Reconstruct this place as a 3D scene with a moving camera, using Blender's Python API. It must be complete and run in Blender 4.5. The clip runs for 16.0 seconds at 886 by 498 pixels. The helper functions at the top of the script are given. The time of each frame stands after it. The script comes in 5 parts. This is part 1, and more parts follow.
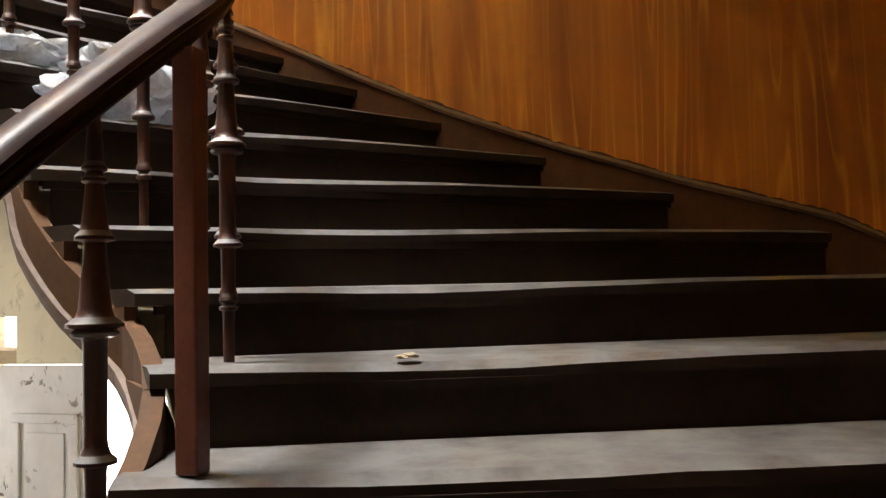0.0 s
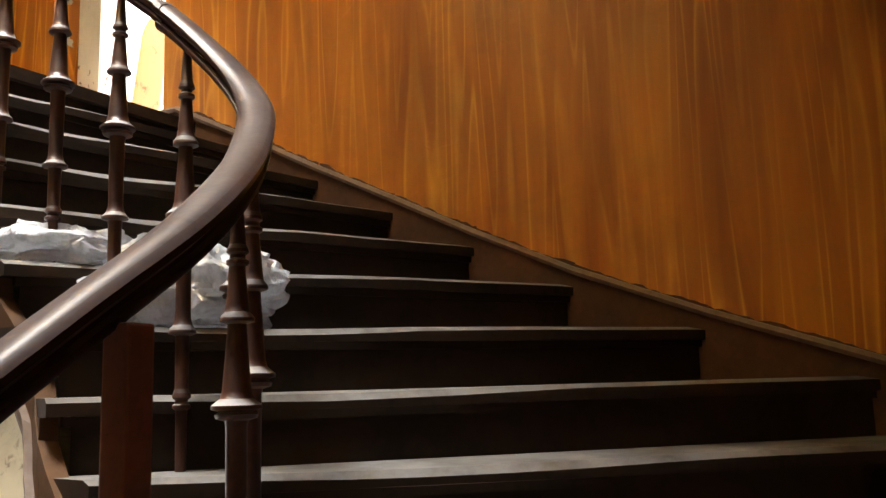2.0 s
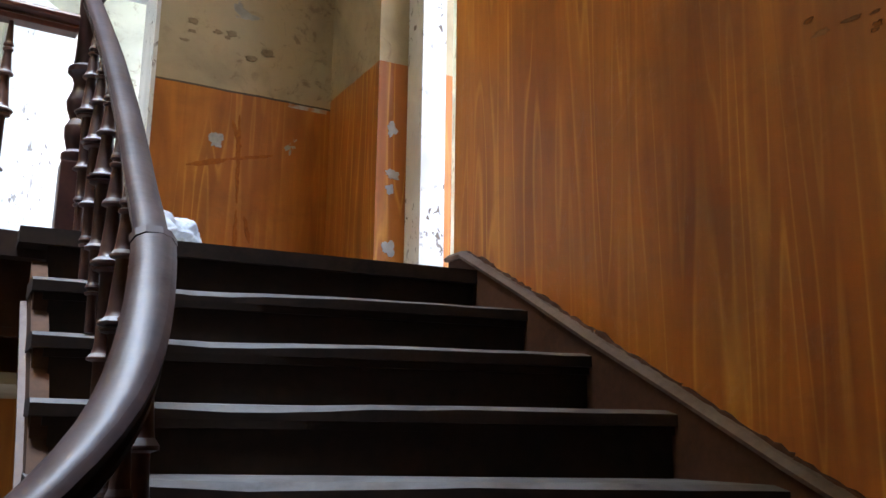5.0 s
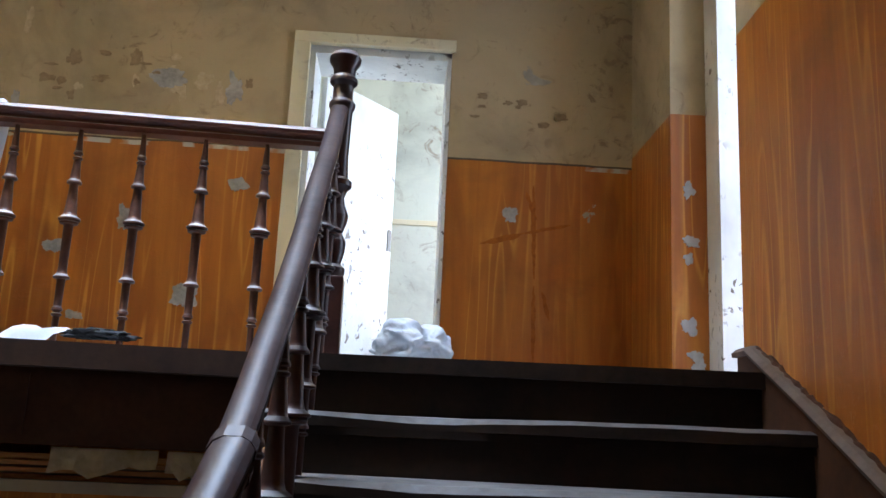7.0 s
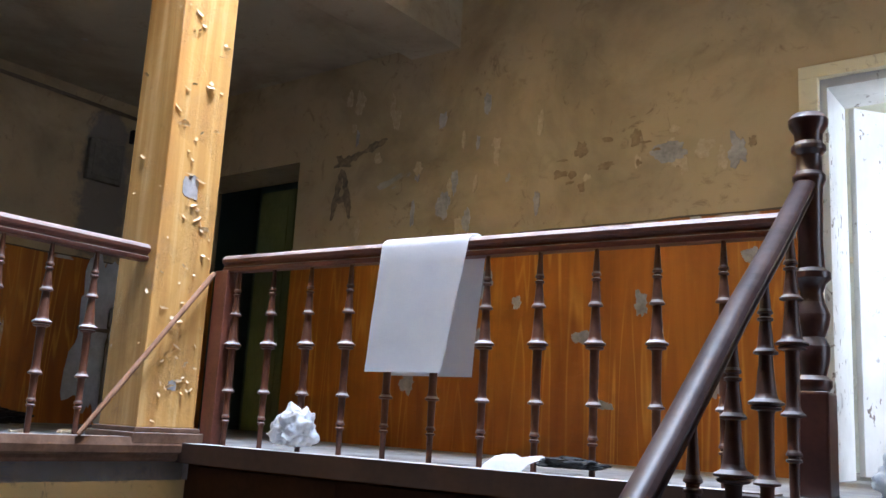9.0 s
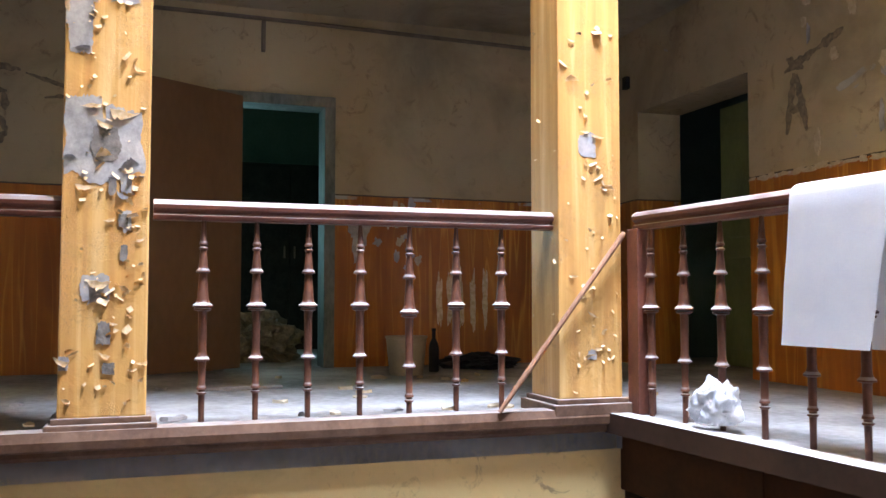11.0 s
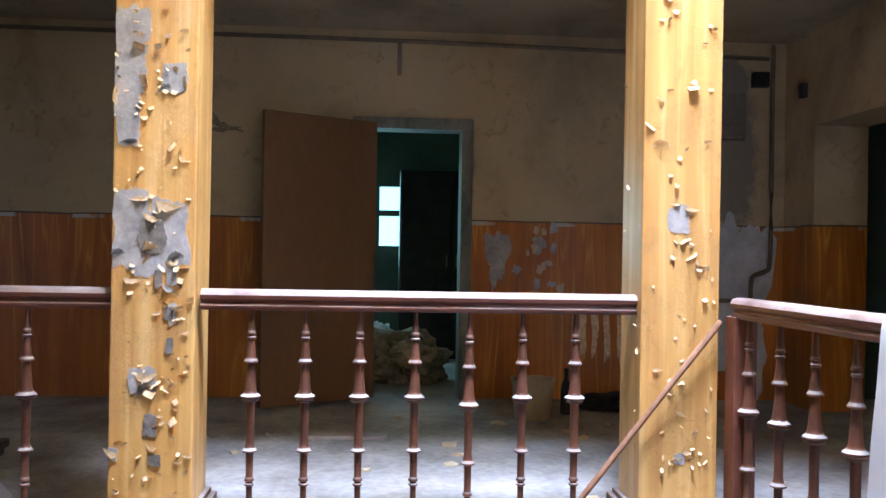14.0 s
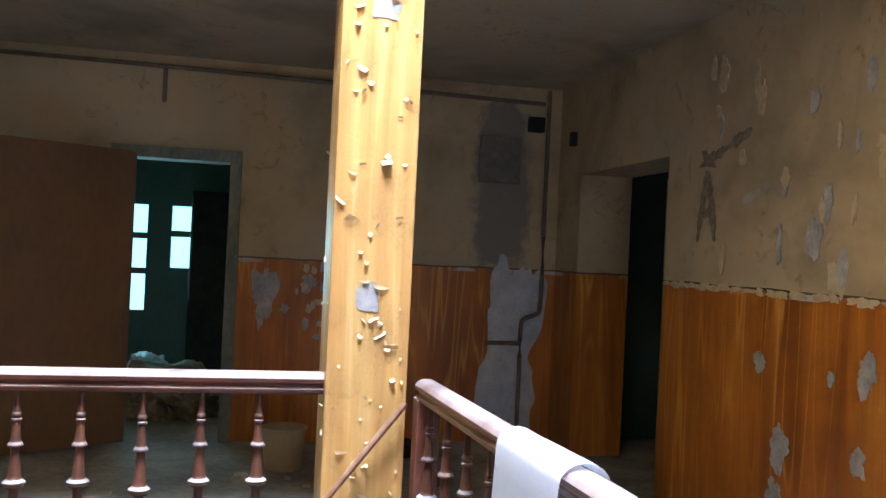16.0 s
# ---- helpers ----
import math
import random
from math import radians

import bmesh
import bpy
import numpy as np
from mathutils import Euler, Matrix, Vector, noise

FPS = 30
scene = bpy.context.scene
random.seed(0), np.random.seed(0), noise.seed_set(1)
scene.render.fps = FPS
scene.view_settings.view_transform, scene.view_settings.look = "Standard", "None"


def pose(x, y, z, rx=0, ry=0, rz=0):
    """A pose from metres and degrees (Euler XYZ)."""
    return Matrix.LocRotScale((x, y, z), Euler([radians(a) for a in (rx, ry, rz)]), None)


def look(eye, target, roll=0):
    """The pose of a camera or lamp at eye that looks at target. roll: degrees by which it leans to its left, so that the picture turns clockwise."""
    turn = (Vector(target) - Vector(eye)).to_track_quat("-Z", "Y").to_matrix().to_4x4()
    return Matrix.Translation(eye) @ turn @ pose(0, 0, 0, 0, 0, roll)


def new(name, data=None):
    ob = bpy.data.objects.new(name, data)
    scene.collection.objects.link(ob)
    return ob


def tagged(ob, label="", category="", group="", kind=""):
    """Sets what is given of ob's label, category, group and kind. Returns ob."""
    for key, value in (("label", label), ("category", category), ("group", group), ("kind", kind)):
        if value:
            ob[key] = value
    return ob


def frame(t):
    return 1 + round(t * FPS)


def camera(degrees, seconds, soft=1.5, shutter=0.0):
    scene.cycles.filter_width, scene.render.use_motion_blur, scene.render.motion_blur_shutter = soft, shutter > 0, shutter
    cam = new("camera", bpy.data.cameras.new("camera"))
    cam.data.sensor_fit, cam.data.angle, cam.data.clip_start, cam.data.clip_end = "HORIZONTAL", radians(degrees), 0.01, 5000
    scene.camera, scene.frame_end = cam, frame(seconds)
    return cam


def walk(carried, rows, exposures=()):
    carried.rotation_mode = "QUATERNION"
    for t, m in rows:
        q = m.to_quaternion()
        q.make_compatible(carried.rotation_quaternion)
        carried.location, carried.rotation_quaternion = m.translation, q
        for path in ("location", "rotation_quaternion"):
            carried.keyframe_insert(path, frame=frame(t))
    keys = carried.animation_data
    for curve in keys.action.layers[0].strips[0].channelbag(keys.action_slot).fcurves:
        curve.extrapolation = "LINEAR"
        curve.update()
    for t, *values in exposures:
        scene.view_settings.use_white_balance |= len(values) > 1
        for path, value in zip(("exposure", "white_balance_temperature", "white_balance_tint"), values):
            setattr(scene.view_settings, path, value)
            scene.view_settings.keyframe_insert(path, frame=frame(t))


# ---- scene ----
cam = camera(52.4, 16.0)
PATH = [
    (0, (-2.017, -0.525, -1.755), (-0.105, 0.051, -1.647), -1.4),
    (0.5, (-1.839, -0.411, -1.627), (0.056, 0.208, -1.473), -1.6),
    (1, (-1.709, -0.407, -1.555), (0.15, 0.289, -1.311), -2.5),
    (1.5, (-1.521, -0.48, -1.45), (0.283, 0.34, -1.181), -2.0),
    (2, (-1.35, -0.5, -1.351), (0.398, 0.417, -1.032), -1.7),
    (2.5, (-1.157, -0.526, -1.223), (0.531, 0.478, -0.844), -1.6),
    (3, (-0.968, -0.575, -1.108), (0.66, 0.518, -0.713), -1.9),
    (3.5, (-0.672, -0.652, -0.974), (0.742, 0.703, -0.568), -1.5),
    (6, (0.34, -0.416, -0.511), (0.998, 1.424, -0.082), 2.8),
    (6.5, (0.458, -0.393, -0.424), (0.878, 1.513, 0.013), 3.5),
    (7, (0.649, -0.402, -0.283), (0.735, 1.55, 0.145), 2.7),
    (7.5, (0.788, -0.284, -0.157), (0.528, 1.655, 0.26), 2.6),
    (8, (0.996, -0.217, -0.036), (0.436, 1.657, 0.379), 1.8),
    (8.5, (1.177, -0.195, 0.105), (0.29, 1.557, 0.485), 2.3),
    (9, (1.162, -0.003, 0.161), (-0.034, 1.553, 0.54), 3.2),
    (9.5, (1.173, 0.134, 0.298), (-0.225, 1.513, 0.676), 2.6),
    (10, (1.263, 0.325, 0.358), (-0.335, 1.495, 0.64), 1.4),
    (12.3, (1.203, 0.905, 0.801), (-0.784, 1.132, 0.801), 0.5),
    (12.5, (1.218, 0.946, 0.837), (-0.769, 1.174, 0.827), 1.0),
    (13, (1.173, 1.131, 0.873), (-0.815, 1.358, 0.863), 4.1),
    (13.5, (1.108, 1.238, 1.007), (-0.882, 1.439, 0.995), 4.2),
    (14, (1.105, 1.385, 1.05), (-0.89, 1.526, 1.056), 1.0),
    (14.5, (1.142, 1.635, 1.138), (-0.85, 1.812, 1.159), 0.7),
    (15, (1.139, 1.794, 1.225), (-0.847, 2.038, 1.234), 1.5),
    (15.5, (1.074, 1.977, 1.298), (-0.903, 2.282, 1.309), 3.0),
    (16, (1.056, 2.084, 1.374), (-0.897, 2.513, 1.381), 2.7),
]
EXPOSURES = [(0, 1.0, 7000, 14), (0.5, 0.9, 7100, 14), (1.5, 0.85, 7400, 14), (2.5, 0.80, 7300, 15), (3.5, 0.38, 6500, 15), (6.0, -0.15, 5150, 13), (8.0, -0.30, 5200, 14), (9.0, -0.15, 5350, 17), (10.0, 0.10, 5400, 18), (12.5, 0.75, 5700, 24), (14.0, 0.25, 5400, 22), (16.0, 0.12, 5300, 17)]
walk(cam, [(t, look(eye, target, roll)) for t, eye, target, roll in PATH], EXPOSURES)


# ---- light ----
world = bpy.data.worlds.new("world")
scene.world = world
world.use_nodes = True
wn = world.node_tree
sky = wn.nodes.new("ShaderNodeTexSky")
sky.sky_type = "NISHITA"
sky.sun_disc = False
sky.sun_elevation, sky.sun_rotation = radians(48), radians(70)
wn.nodes["Background"].inputs["Strength"].default_value = 0.12
wn.links.new(sky.outputs["Color"], wn.nodes["Background"].inputs["Color"])

sun = new("sun", bpy.data.lights.new("sun", "SUN"))
sun.data.energy, sun.data.angle, sun.data.color = 0.8, radians(12), (1.0, 0.96, 0.90)
sun.matrix_basis = look((20, 4, 26), (0, 2, 0))


def window_light(name, eye, target, w, h, power, color):
    """Daylight standing in an opening; the lower storey's north one is an added fill."""
    lamp = new(name, bpy.data.lights.new(name, "AREA"))
    lamp.data.shape, lamp.data.size, lamp.data.size_y = "RECTANGLE", w, h
    lamp.data.energy, lamp.data.color = power, color
    lamp.matrix_basis = look(eye, target)
    return lamp


window_light("skylight_light", (-0.8, 2.10, 6.05), (-0.8, 2.10, 0.0), 1.6, 1.4, 1080, (0.86, 0.94, 1.0))
window_light("balcony_door_light", (2.42, 3.2, 1.1), (0.5, 3.2, 0.6), 0.7, 1.9, 5, (0.95, 0.98, 1.0))
window_light("bright_room_light", (2.8, 5.35, 1.45), (0.3, 5.0, 0.9), 1.2, 1.5, 130, (0.90, 0.96, 1.0))
window_light("lower_door_light", (2.42, 2.7, -2.8), (0.0, 2.4, -2.6), 1.3, 1.4, 26, (0.96, 0.98, 1.0))
# added fill in an unseen north opening, to brighten the lower door leaf
window_light("lower_fill_light", (0.6, 4.36, -2.2), (1.9, 2.7, -2.7), 1.1, 1.5, 13, (0.93, 0.97, 1.0))
window_light("far_room_light", (-7.9, 1.3, 1.35), (-5.6, 1.5, 1.2), 0.9, 0.9, 17, (0.50, 1.0, 0.90))

# ---- materials ----


def nodes_of(name):
    mat = bpy.data.materials.new(name)
    mat.use_nodes = True
    return mat, mat.node_tree.nodes, mat.node_tree.links, mat.node_tree.nodes["Principled BSDF"]


def tex_noise(n, l, vec, scale, detail=4.0, rough=0.55, distort=0.0):
    t = n.new("ShaderNodeTexNoise")
    t.inputs["Scale"].default_value, t.inputs["Detail"].default_value = scale, detail
    t.inputs["Roughness"].default_value, t.inputs["Distortion"].default_value = rough, distort
    if vec is not None:
        l.new(vec, t.inputs["Vector"])
    return t.outputs["Fac"]


def ramp(n, l, fac, stops, constant=False):
    r = n.new("ShaderNodeValToRGB")
    r.color_ramp.interpolation = "CONSTANT" if constant else "LINEAR"
    els = r.color_ramp.elements
    while len(els) < len(stops):
        els.new(0.5)
    for e, (p, c) in zip(els, stops):
        e.position = p
        e.color = (*c, 1) if not isinstance(c, (int, float)) else (c, c, c, 1)
    l.new(fac, r.inputs["Fac"])
    return r.outputs["Color"]


def mix(n, l, fac, a, b, blend="MIX"):
    m = n.new("ShaderNodeMix")
    m.data_type, m.blend_type = "RGBA", blend
    for sock, v in ((m.inputs["Factor"], fac), (m.inputs[6], a), (m.inputs[7], b)):
        if isinstance(v, (int, float)):
            sock.default_value = v if sock.type == "VALUE" else (v, v, v, 1)
        elif isinstance(v, tuple):
            sock.default_value = (*v, 1)
        else:
            l.new(v, sock)
    return m.outputs[2]


def calc(n, l, op, a, b=0.0, clamp=False):
    m = n.new("ShaderNodeMath")
    m.operation, m.use_clamp = op, clamp
    for sock, v in ((m.inputs[0], a), (m.inputs[1], b)):
        if isinstance(v, (int, float)):
            sock.default_value = v
        else:
            l.new(v, sock)
    return m.outputs[0]


def place(n, l, scale=(1, 1, 1), shift=(0, 0, 0)):
    g = n.new("ShaderNodeNewGeometry")
    m = n.new("ShaderNodeMapping")
    m.inputs["Scale"].default_value, m.inputs["Location"].default_value = scale, shift
    l.new(g.outputs["Position"], m.inputs["Vector"])
    return m.outputs["Vector"]


def bumped(n, l, bsdf, height, strength=0.3, dist=0.01):
    b = n.new("ShaderNodeBump")
    b.inputs["Strength"].default_value, b.inputs["Distance"].default_value = strength, dist
    l.new(height, b.inputs["Height"])
    l.new(b.outputs["Normal"], bsdf.inputs["Normal"])


def grained_paint(n, l):
    """Orange combed wood-grain paint with long upright streaks."""
    broad = tex_noise(n, l, place(n, l, (3.2, 3.2, 0.45)), 1.5, 4, 0.55, 0.7)
    fine = tex_noise(n, l, place(n, l, (60, 60, 1.4), (1, 2, 3)), 1.0, 3, 0.6, 0.3)
    base = ramp(n, l, broad, [(0.30, (0.30, 0.088, 0.005)), (0.50, (0.44, 0.142, 0.007)), (0.70, (0.56, 0.205, 0.012))])
    waver = tex_noise(n, l, place(n, l, (9.5, 9.5, 0.55), (3, 7, 1)), 1.0, 1, 0.3, 0.22)
    lines = ramp(n, l, waver, [(0.405, 0.0), (0.425, 0.85), (0.450, 0.0), (0.550, 0.0), (0.580, 1.0), (0.610, 0.30), (0.66, 0.0)])
    patchy = ramp(n, l, tex_noise(n, l, place(n, l, (2.2, 2.2, 1.0), (5, 1, 2)), 1.0, 3, 0.5), [(0.38, 0.10), (0.60, 1.0)])
    out = mix(n, l, calc(n, l, "MULTIPLY", calc(n, l, "MULTIPLY", lines, patchy), 0.66), base, (0.80, 0.40, 0.050))
    dark = ramp(n, l, tex_noise(n, l, place(n, l, (11, 11, 0.6), (9, 1, 4)), 1.0, 2, 0.5, 1.0), [(0.52, 0.0), (0.66, 1.0), (0.76, 0.0)])
    out = mix(n, l, calc(n, l, "MULTIPLY", dark, 0.22), out, (0.21, 0.060, 0.006))
    soil = ramp(n, l, tex_noise(n, l, place(n, l, (1, 1, 1), (2, 8, 5)), 1.7, 6, 0.65, 0.5), [(0.50, 0.0), (0.72, 1.0)])
    out = mix(n, l, calc(n, l, "MULTIPLY", soil, 0.45), out, (0.17, 0.062, 0.014))
    return mix(n, l, calc(n, l, "MULTIPLY", ramp(n, l, fine, [(0.45, 0.0), (0.7, 1.0)]), 0.12), out, (0.26, 0.082, 0.010))


def wall_paint(name, dado=True, line=True, chips=0.70, top=1.274, upper=(0.47, 0.37, 0.215), damp=None):
    """Tan distemper above a combed orange dado, both flaking off grey plaster."""
    mat, n, l, bsdf = nodes_of(name)
    p = place(n, l)
    grime = tex_noise(n, l, p, 1.1, 6, 0.62, 0.4)
    tan = ramp(n, l, grime, [(0.30, tuple(c * 0.62 for c in upper)), (0.50, upper), (0.72, tuple(min(1, c * 1.12) for c in upper))])
    spots = calc(n, l, "MULTIPLY", ramp(n, l, tex_noise(n, l, p, 7.5, 8, 0.72, 1.4), [(0.56, 0.0), (0.64, 1.0)]), ramp(n, l, tex_noise(n, l, place(n, l, (1, 1, 1), (4, 4, 4)), 1.6, 3), [(0.42, 0.15), (0.62, 1.0)]))
    tan = mix(n, l, calc(n, l, "MULTIPLY", spots, 0.75), tan, (0.24, 0.165, 0.095))
    if damp:
        cy, cz, ry, rz = damp
        q = n.new("ShaderNodeSeparateXYZ")
        l.new(p, q.inputs[0])
        du = calc(n, l, "DIVIDE", calc(n, l, "SUBTRACT", q.outputs["Y"], cy), ry)
        dz = calc(n, l, "DIVIDE", calc(n, l, "SUBTRACT", q.outputs["Z"], cz), rz)
        d = calc(n, l, "ADD", calc(n, l, "POWER", calc(n, l, "ABSOLUTE", du), 2.0), calc(n, l, "POWER", calc(n, l, "ABSOLUTE", dz), 4.0))
        d = calc(n, l, "ADD", d, calc(n, l, "MULTIPLY", calc(n, l, "SUBTRACT", tex_noise(n, l, p, 6, 6, 0.65), 0.5), 2.2))
        tan = mix(n, l, ramp(n, l, d, [(0.55, 0.85), (1.0, 0.0)]), tan, (0.20, 0.19, 0.17))
    col = tan
    rough_v = 0.75
    if dado:
        sep = n.new("ShaderNodeSeparateXYZ")
        l.new(p, sep.inputs[0])
        wob = calc(n, l, "MULTIPLY", calc(n, l, "SUBTRACT", tex_noise(n, l, p, 3.0, 2), 0.5), 0.02)
        z = calc(n, l, "ADD", sep.outputs["Z"], wob)
        low = calc(n, l, "LESS_THAN", z, top)
        if not line:
            below = calc(n, l, "MULTIPLY", calc(n, l, "LESS_THAN", z, -0.5), calc(n, l, "GREATER_THAN", sep.outputs["Y"], 1.9))
            low = calc(n, l, "SUBTRACT", low, below, True)
        col = mix(n, l, low, tan, grained_paint(n, l))
        if line:
            band = calc(n, l, "MULTIPLY", calc(n, l, "GREATER_THAN", z, top - 0.006), calc(n, l, "LESS_THAN", z, top + 0.006))
            col = mix(n, l, calc(n, l, "MULTIPLY", band, 0.85), col, (0.05, 0.04, 0.03))
            edge = calc(n, l, "MULTIPLY", calc(n, l, "GREATER_THAN", z, top - 0.03), calc(n, l, "LESS_THAN", z, top - 0.004))
            wear = ramp(n, l, tex_noise(n, l, p, 4.0, 3), [(0.52, 0.0), (0.58, 1.0)])
            col = mix(n, l, calc(n, l, "MULTIPLY", edge, wear), col, (0.52, 0.50, 0.45))
        r = mix(n, l, low, 0.8, 0.42)
        l.new(r, bsdf.inputs["Roughness"])
    else:
        bsdf.inputs["Roughness"].default_value = rough_v
    flake = tex_noise(n, l, p, 2.6, 5, 0.58, 0.8)
    bare = ramp(n, l, flake, [(chips, 0.0), (chips + 0.012, 1.0)])
    plaster = ramp(n, l, tex_noise(n, l, p, 9, 4), [(0.3, (0.30, 0.27, 0.21)), (0.7, (0.48, 0.45, 0.38))])
    col = mix(n, l, bare, col, plaster)
    l.new(col, bsdf.inputs["Base Color"])
    h = calc(n, l, "ADD", calc(n, l, "MULTIPLY", bare, -0.6), calc(n, l, "MULTIPLY", spots, 0.25))
    h = calc(n, l, "ADD", h, calc(n, l, "MULTIPLY", tex_noise(n, l, p, 30, 4), 0.25))
    bumped(n, l, bsdf, h, 0.5, 0.008)
    return mat


def plain(name, low, high, rough=0.6, scale=3.0, stretch=(1, 1, 1), bump=0.25, grain=40.0, metal=0.0, dust=0.0, dust_color=(0.36, 0.35, 0.33)):
    """Two-scale mottled surface; dust settles on what faces up."""
    mat, n, l, bsdf = nodes_of(name)
    p = place(n, l, stretch)
    big = tex_noise(n, l, p, scale, 5, 0.6, 0.3)
    small = tex_noise(n, l, p, grain, 3, 0.6)
    fac = calc(n, l, "ADD", calc(n, l, "MULTIPLY", big, 0.7), calc(n, l, "MULTIPLY", small, 0.3))
    col = ramp(n, l, fac, [(0.34, low), (0.66, high)])
    if dust:
        g = n.new("ShaderNodeNewGeometry")
        sep = n.new("ShaderNodeSeparateXYZ")
        l.new(g.outputs["True Normal"], sep.inputs[0])
        up = calc(n, l, "MULTIPLY", calc(n, l, "SUBTRACT", sep.outputs["Z"], 0.28, True), 1.8, True)
        patchy = ramp(n, l, tex_noise(n, l, place(n, l), 5.0, 5, 0.65), [(0.30, 0.25), (0.6, 1.0)])
        up = calc(n, l, "MULTIPLY", up, 1.25, True)
        amount = calc(n, l, "MULTIPLY", calc(n, l, "MULTIPLY", up, patchy), dust)
        col = mix(n, l, amount, col, dust_color)
        l.new(mix(n, l, amount, rough, 0.9), bsdf.inputs["Roughness"])
    else:
        l.new(mix(n, l, big, rough * 0.8, min(1.0, rough * 1.2)), bsdf.inputs["Roughness"])
    l.new(col, bsdf.inputs["Base Color"])
    bsdf.inputs["Metallic"].default_value = metal
    if rough >= 0.6 and metal == 0.0:
        bsdf.inputs["Specular IOR Level"].default_value = 0.25
    bumped(n, l, bsdf, fac, bump, 0.006)
    return mat


M_WALL = wall_paint("tan_and_orange_wall_paint")
M_WESTWALL = wall_paint("damp_stained_corridor_wall_paint", damp=(3.91, 1.88, 0.24, 0.66))
M_STAIRWALL = wall_paint("combed_orange_stair_wall_paint", line=False, chips=0.74, top=1.33)
M_CREAM = wall_paint("faded_cream_paint", dado=False, chips=0.68, upper=(0.74, 0.68, 0.48))
M_FASCIA = wall_paint("yellowed_fascia_plaster", dado=False, chips=0.70, upper=(0.66, 0.50, 0.22))
M_CEIL = wall_paint("stained_ceiling_distemper", dado=False, chips=0.70, upper=(0.40, 0.335, 0.22))


def column_paint():
    """Ochre oil paint with pale drawn grain and fine cracks."""
    mat, n, l, bsdf = nodes_of("ochre_grained_column_paint")
    p = place(n, l)
    broad = tex_noise(n, l, place(n, l, (11, 11, 0.5)), 1.6, 4, 0.55, 0.5)
    base = ramp(n, l, broad, [(0.30, (0.54, 0.28, 0.075)), (0.52, (0.66, 0.385, 0.115)), (0.70, (0.78, 0.55, 0.24))])
    stain = ramp(n, l, tex_noise(n, l, p, 9, 6, 0.7, 0.8), [(0.58, 0.0), (0.70, 1.0)])
    col = mix(n, l, calc(n, l, "MULTIPLY", stain, 0.5), base, (0.40, 0.21, 0.05))
    crack = ramp(n, l, tex_noise(n, l, p, 24, 5, 0.7, 2.2), [(0.485, 0.0), (0.5, 1.0), (0.515, 0.0)])
    gate = ramp(n, l, tex_noise(n, l, p, 4, 2), [(0.5, 0.0), (0.6, 1.0)])
    crack = calc(n, l, "MULTIPLY", crack, gate)
    l.new(mix(n, l, calc(n, l, "MULTIPLY", crack, 0.7), col, (0.20, 0.12, 0.05)), bsdf.inputs["Base Color"])
    bsdf.inputs["Roughness"].default_value = 0.42
    h = calc(n, l, "SUBTRACT", calc(n, l, "MULTIPLY", tex_noise(n, l, p, 14, 5, 0.6, 0.5), 0.8), crack)
    bumped(n, l, bsdf, h, 0.55, 0.006)
    return mat


M_COLUMN = column_paint()
M_RAIL = plain("red_brown_varnished_wood", (0.085, 0.028, 0.017), (0.19, 0.068, 0.042), 0.34, 5, (1, 1, 1), 0.12, 60, dust=0.75, dust_color=(0.50, 0.46, 0.44))
M_STAIRRAIL = plain("dark_polished_handrail_wood", (0.008, 0.003, 0.0025), (0.035, 0.012, 0.008), 0.36, 7, (1, 1, 1), 0.3, 38, dust=0.12, dust_color=(0.40, 0.36, 0.36))
M_BAL = plain("dusty_turned_wood", (0.058, 0.021, 0.012), (0.145, 0.056, 0.030), 0.42, 6, (1, 1, 1), 0.15, 60, dust=0.9, dust_color=(0.55, 0.54, 0.54))
M_STAIRRAIL.node_tree.nodes["Principled BSDF"].inputs["Specular IOR Level"].default_value = 0.14
M_STAIRBAL = plain("dark_turned_stair_wood", (0.026, 0.010, 0.007), (0.075, 0.027, 0.017), 0.40, 6, (1, 1, 1), 0.15, 60, dust=0.8, dust_color=(0.38, 0.37, 0.37))
M_TREAD = plain("dark_worn_tread_wood", (0.014, 0.008, 0.005), (0.040, 0.022, 0.013), 0.72, 4, (1, 1, 1), 0.45, 30, dust=0.6, dust_color=(0.20, 0.195, 0.19))
M_LEDGE = plain("dust_covered_dark_ledge", (0.030, 0.015, 0.009), (0.065, 0.034, 0.020), 0.5, 4, (1, 1, 1), 0.4, 30, dust=1.0, dust_color=(0.60, 0.59, 0.58))
M_RISER = plain("dark_brown_riser_paint", (0.011, 0.006, 0.003), (0.030, 0.015, 0.008), 0.7, 4, (1, 1, 1), 0.3, 30)
M_STRING = plain("brown_string_board_paint", (0.046, 0.019, 0.009), (0.090, 0.038, 0.017), 0.7, 4, (1, 1, 1), 0.25, 40)
M_SIDE = plain("dark_brown_string_paint", (0.050, 0.023, 0.010), (0.100, 0.046, 0.019), 0.8, 4, (1, 1, 1), 0.25, 40)
M_CAP = plain("dusty_moulding_paint", (0.085, 0.050, 0.035), (0.16, 0.105, 0.078), 0.6, 6, (1, 1, 1), 0.35, 40, dust=0.25, dust_color=(0.30, 0.28, 0.26))
M_EDGE = plain("dusty_worn_brown_edge_paint", (0.095, 0.050, 0.030), (0.21, 0.125, 0.080), 0.65, 6, (1, 1, 1), 0.35, 40, dust=0.65, dust_color=(0.42, 0.39, 0.37))
M_SCRATCH = plain("faint_dark_scratch", (0.27, 0.082, 0.008), (0.44, 0.142, 0.012), 0.6, 30)
M_STICK = plain("pale_brown_bare_stick", (0.20, 0.095, 0.050), (0.36, 0.20, 0.12), 0.7, 14, (1, 1, 0.3), 0.3, 60)
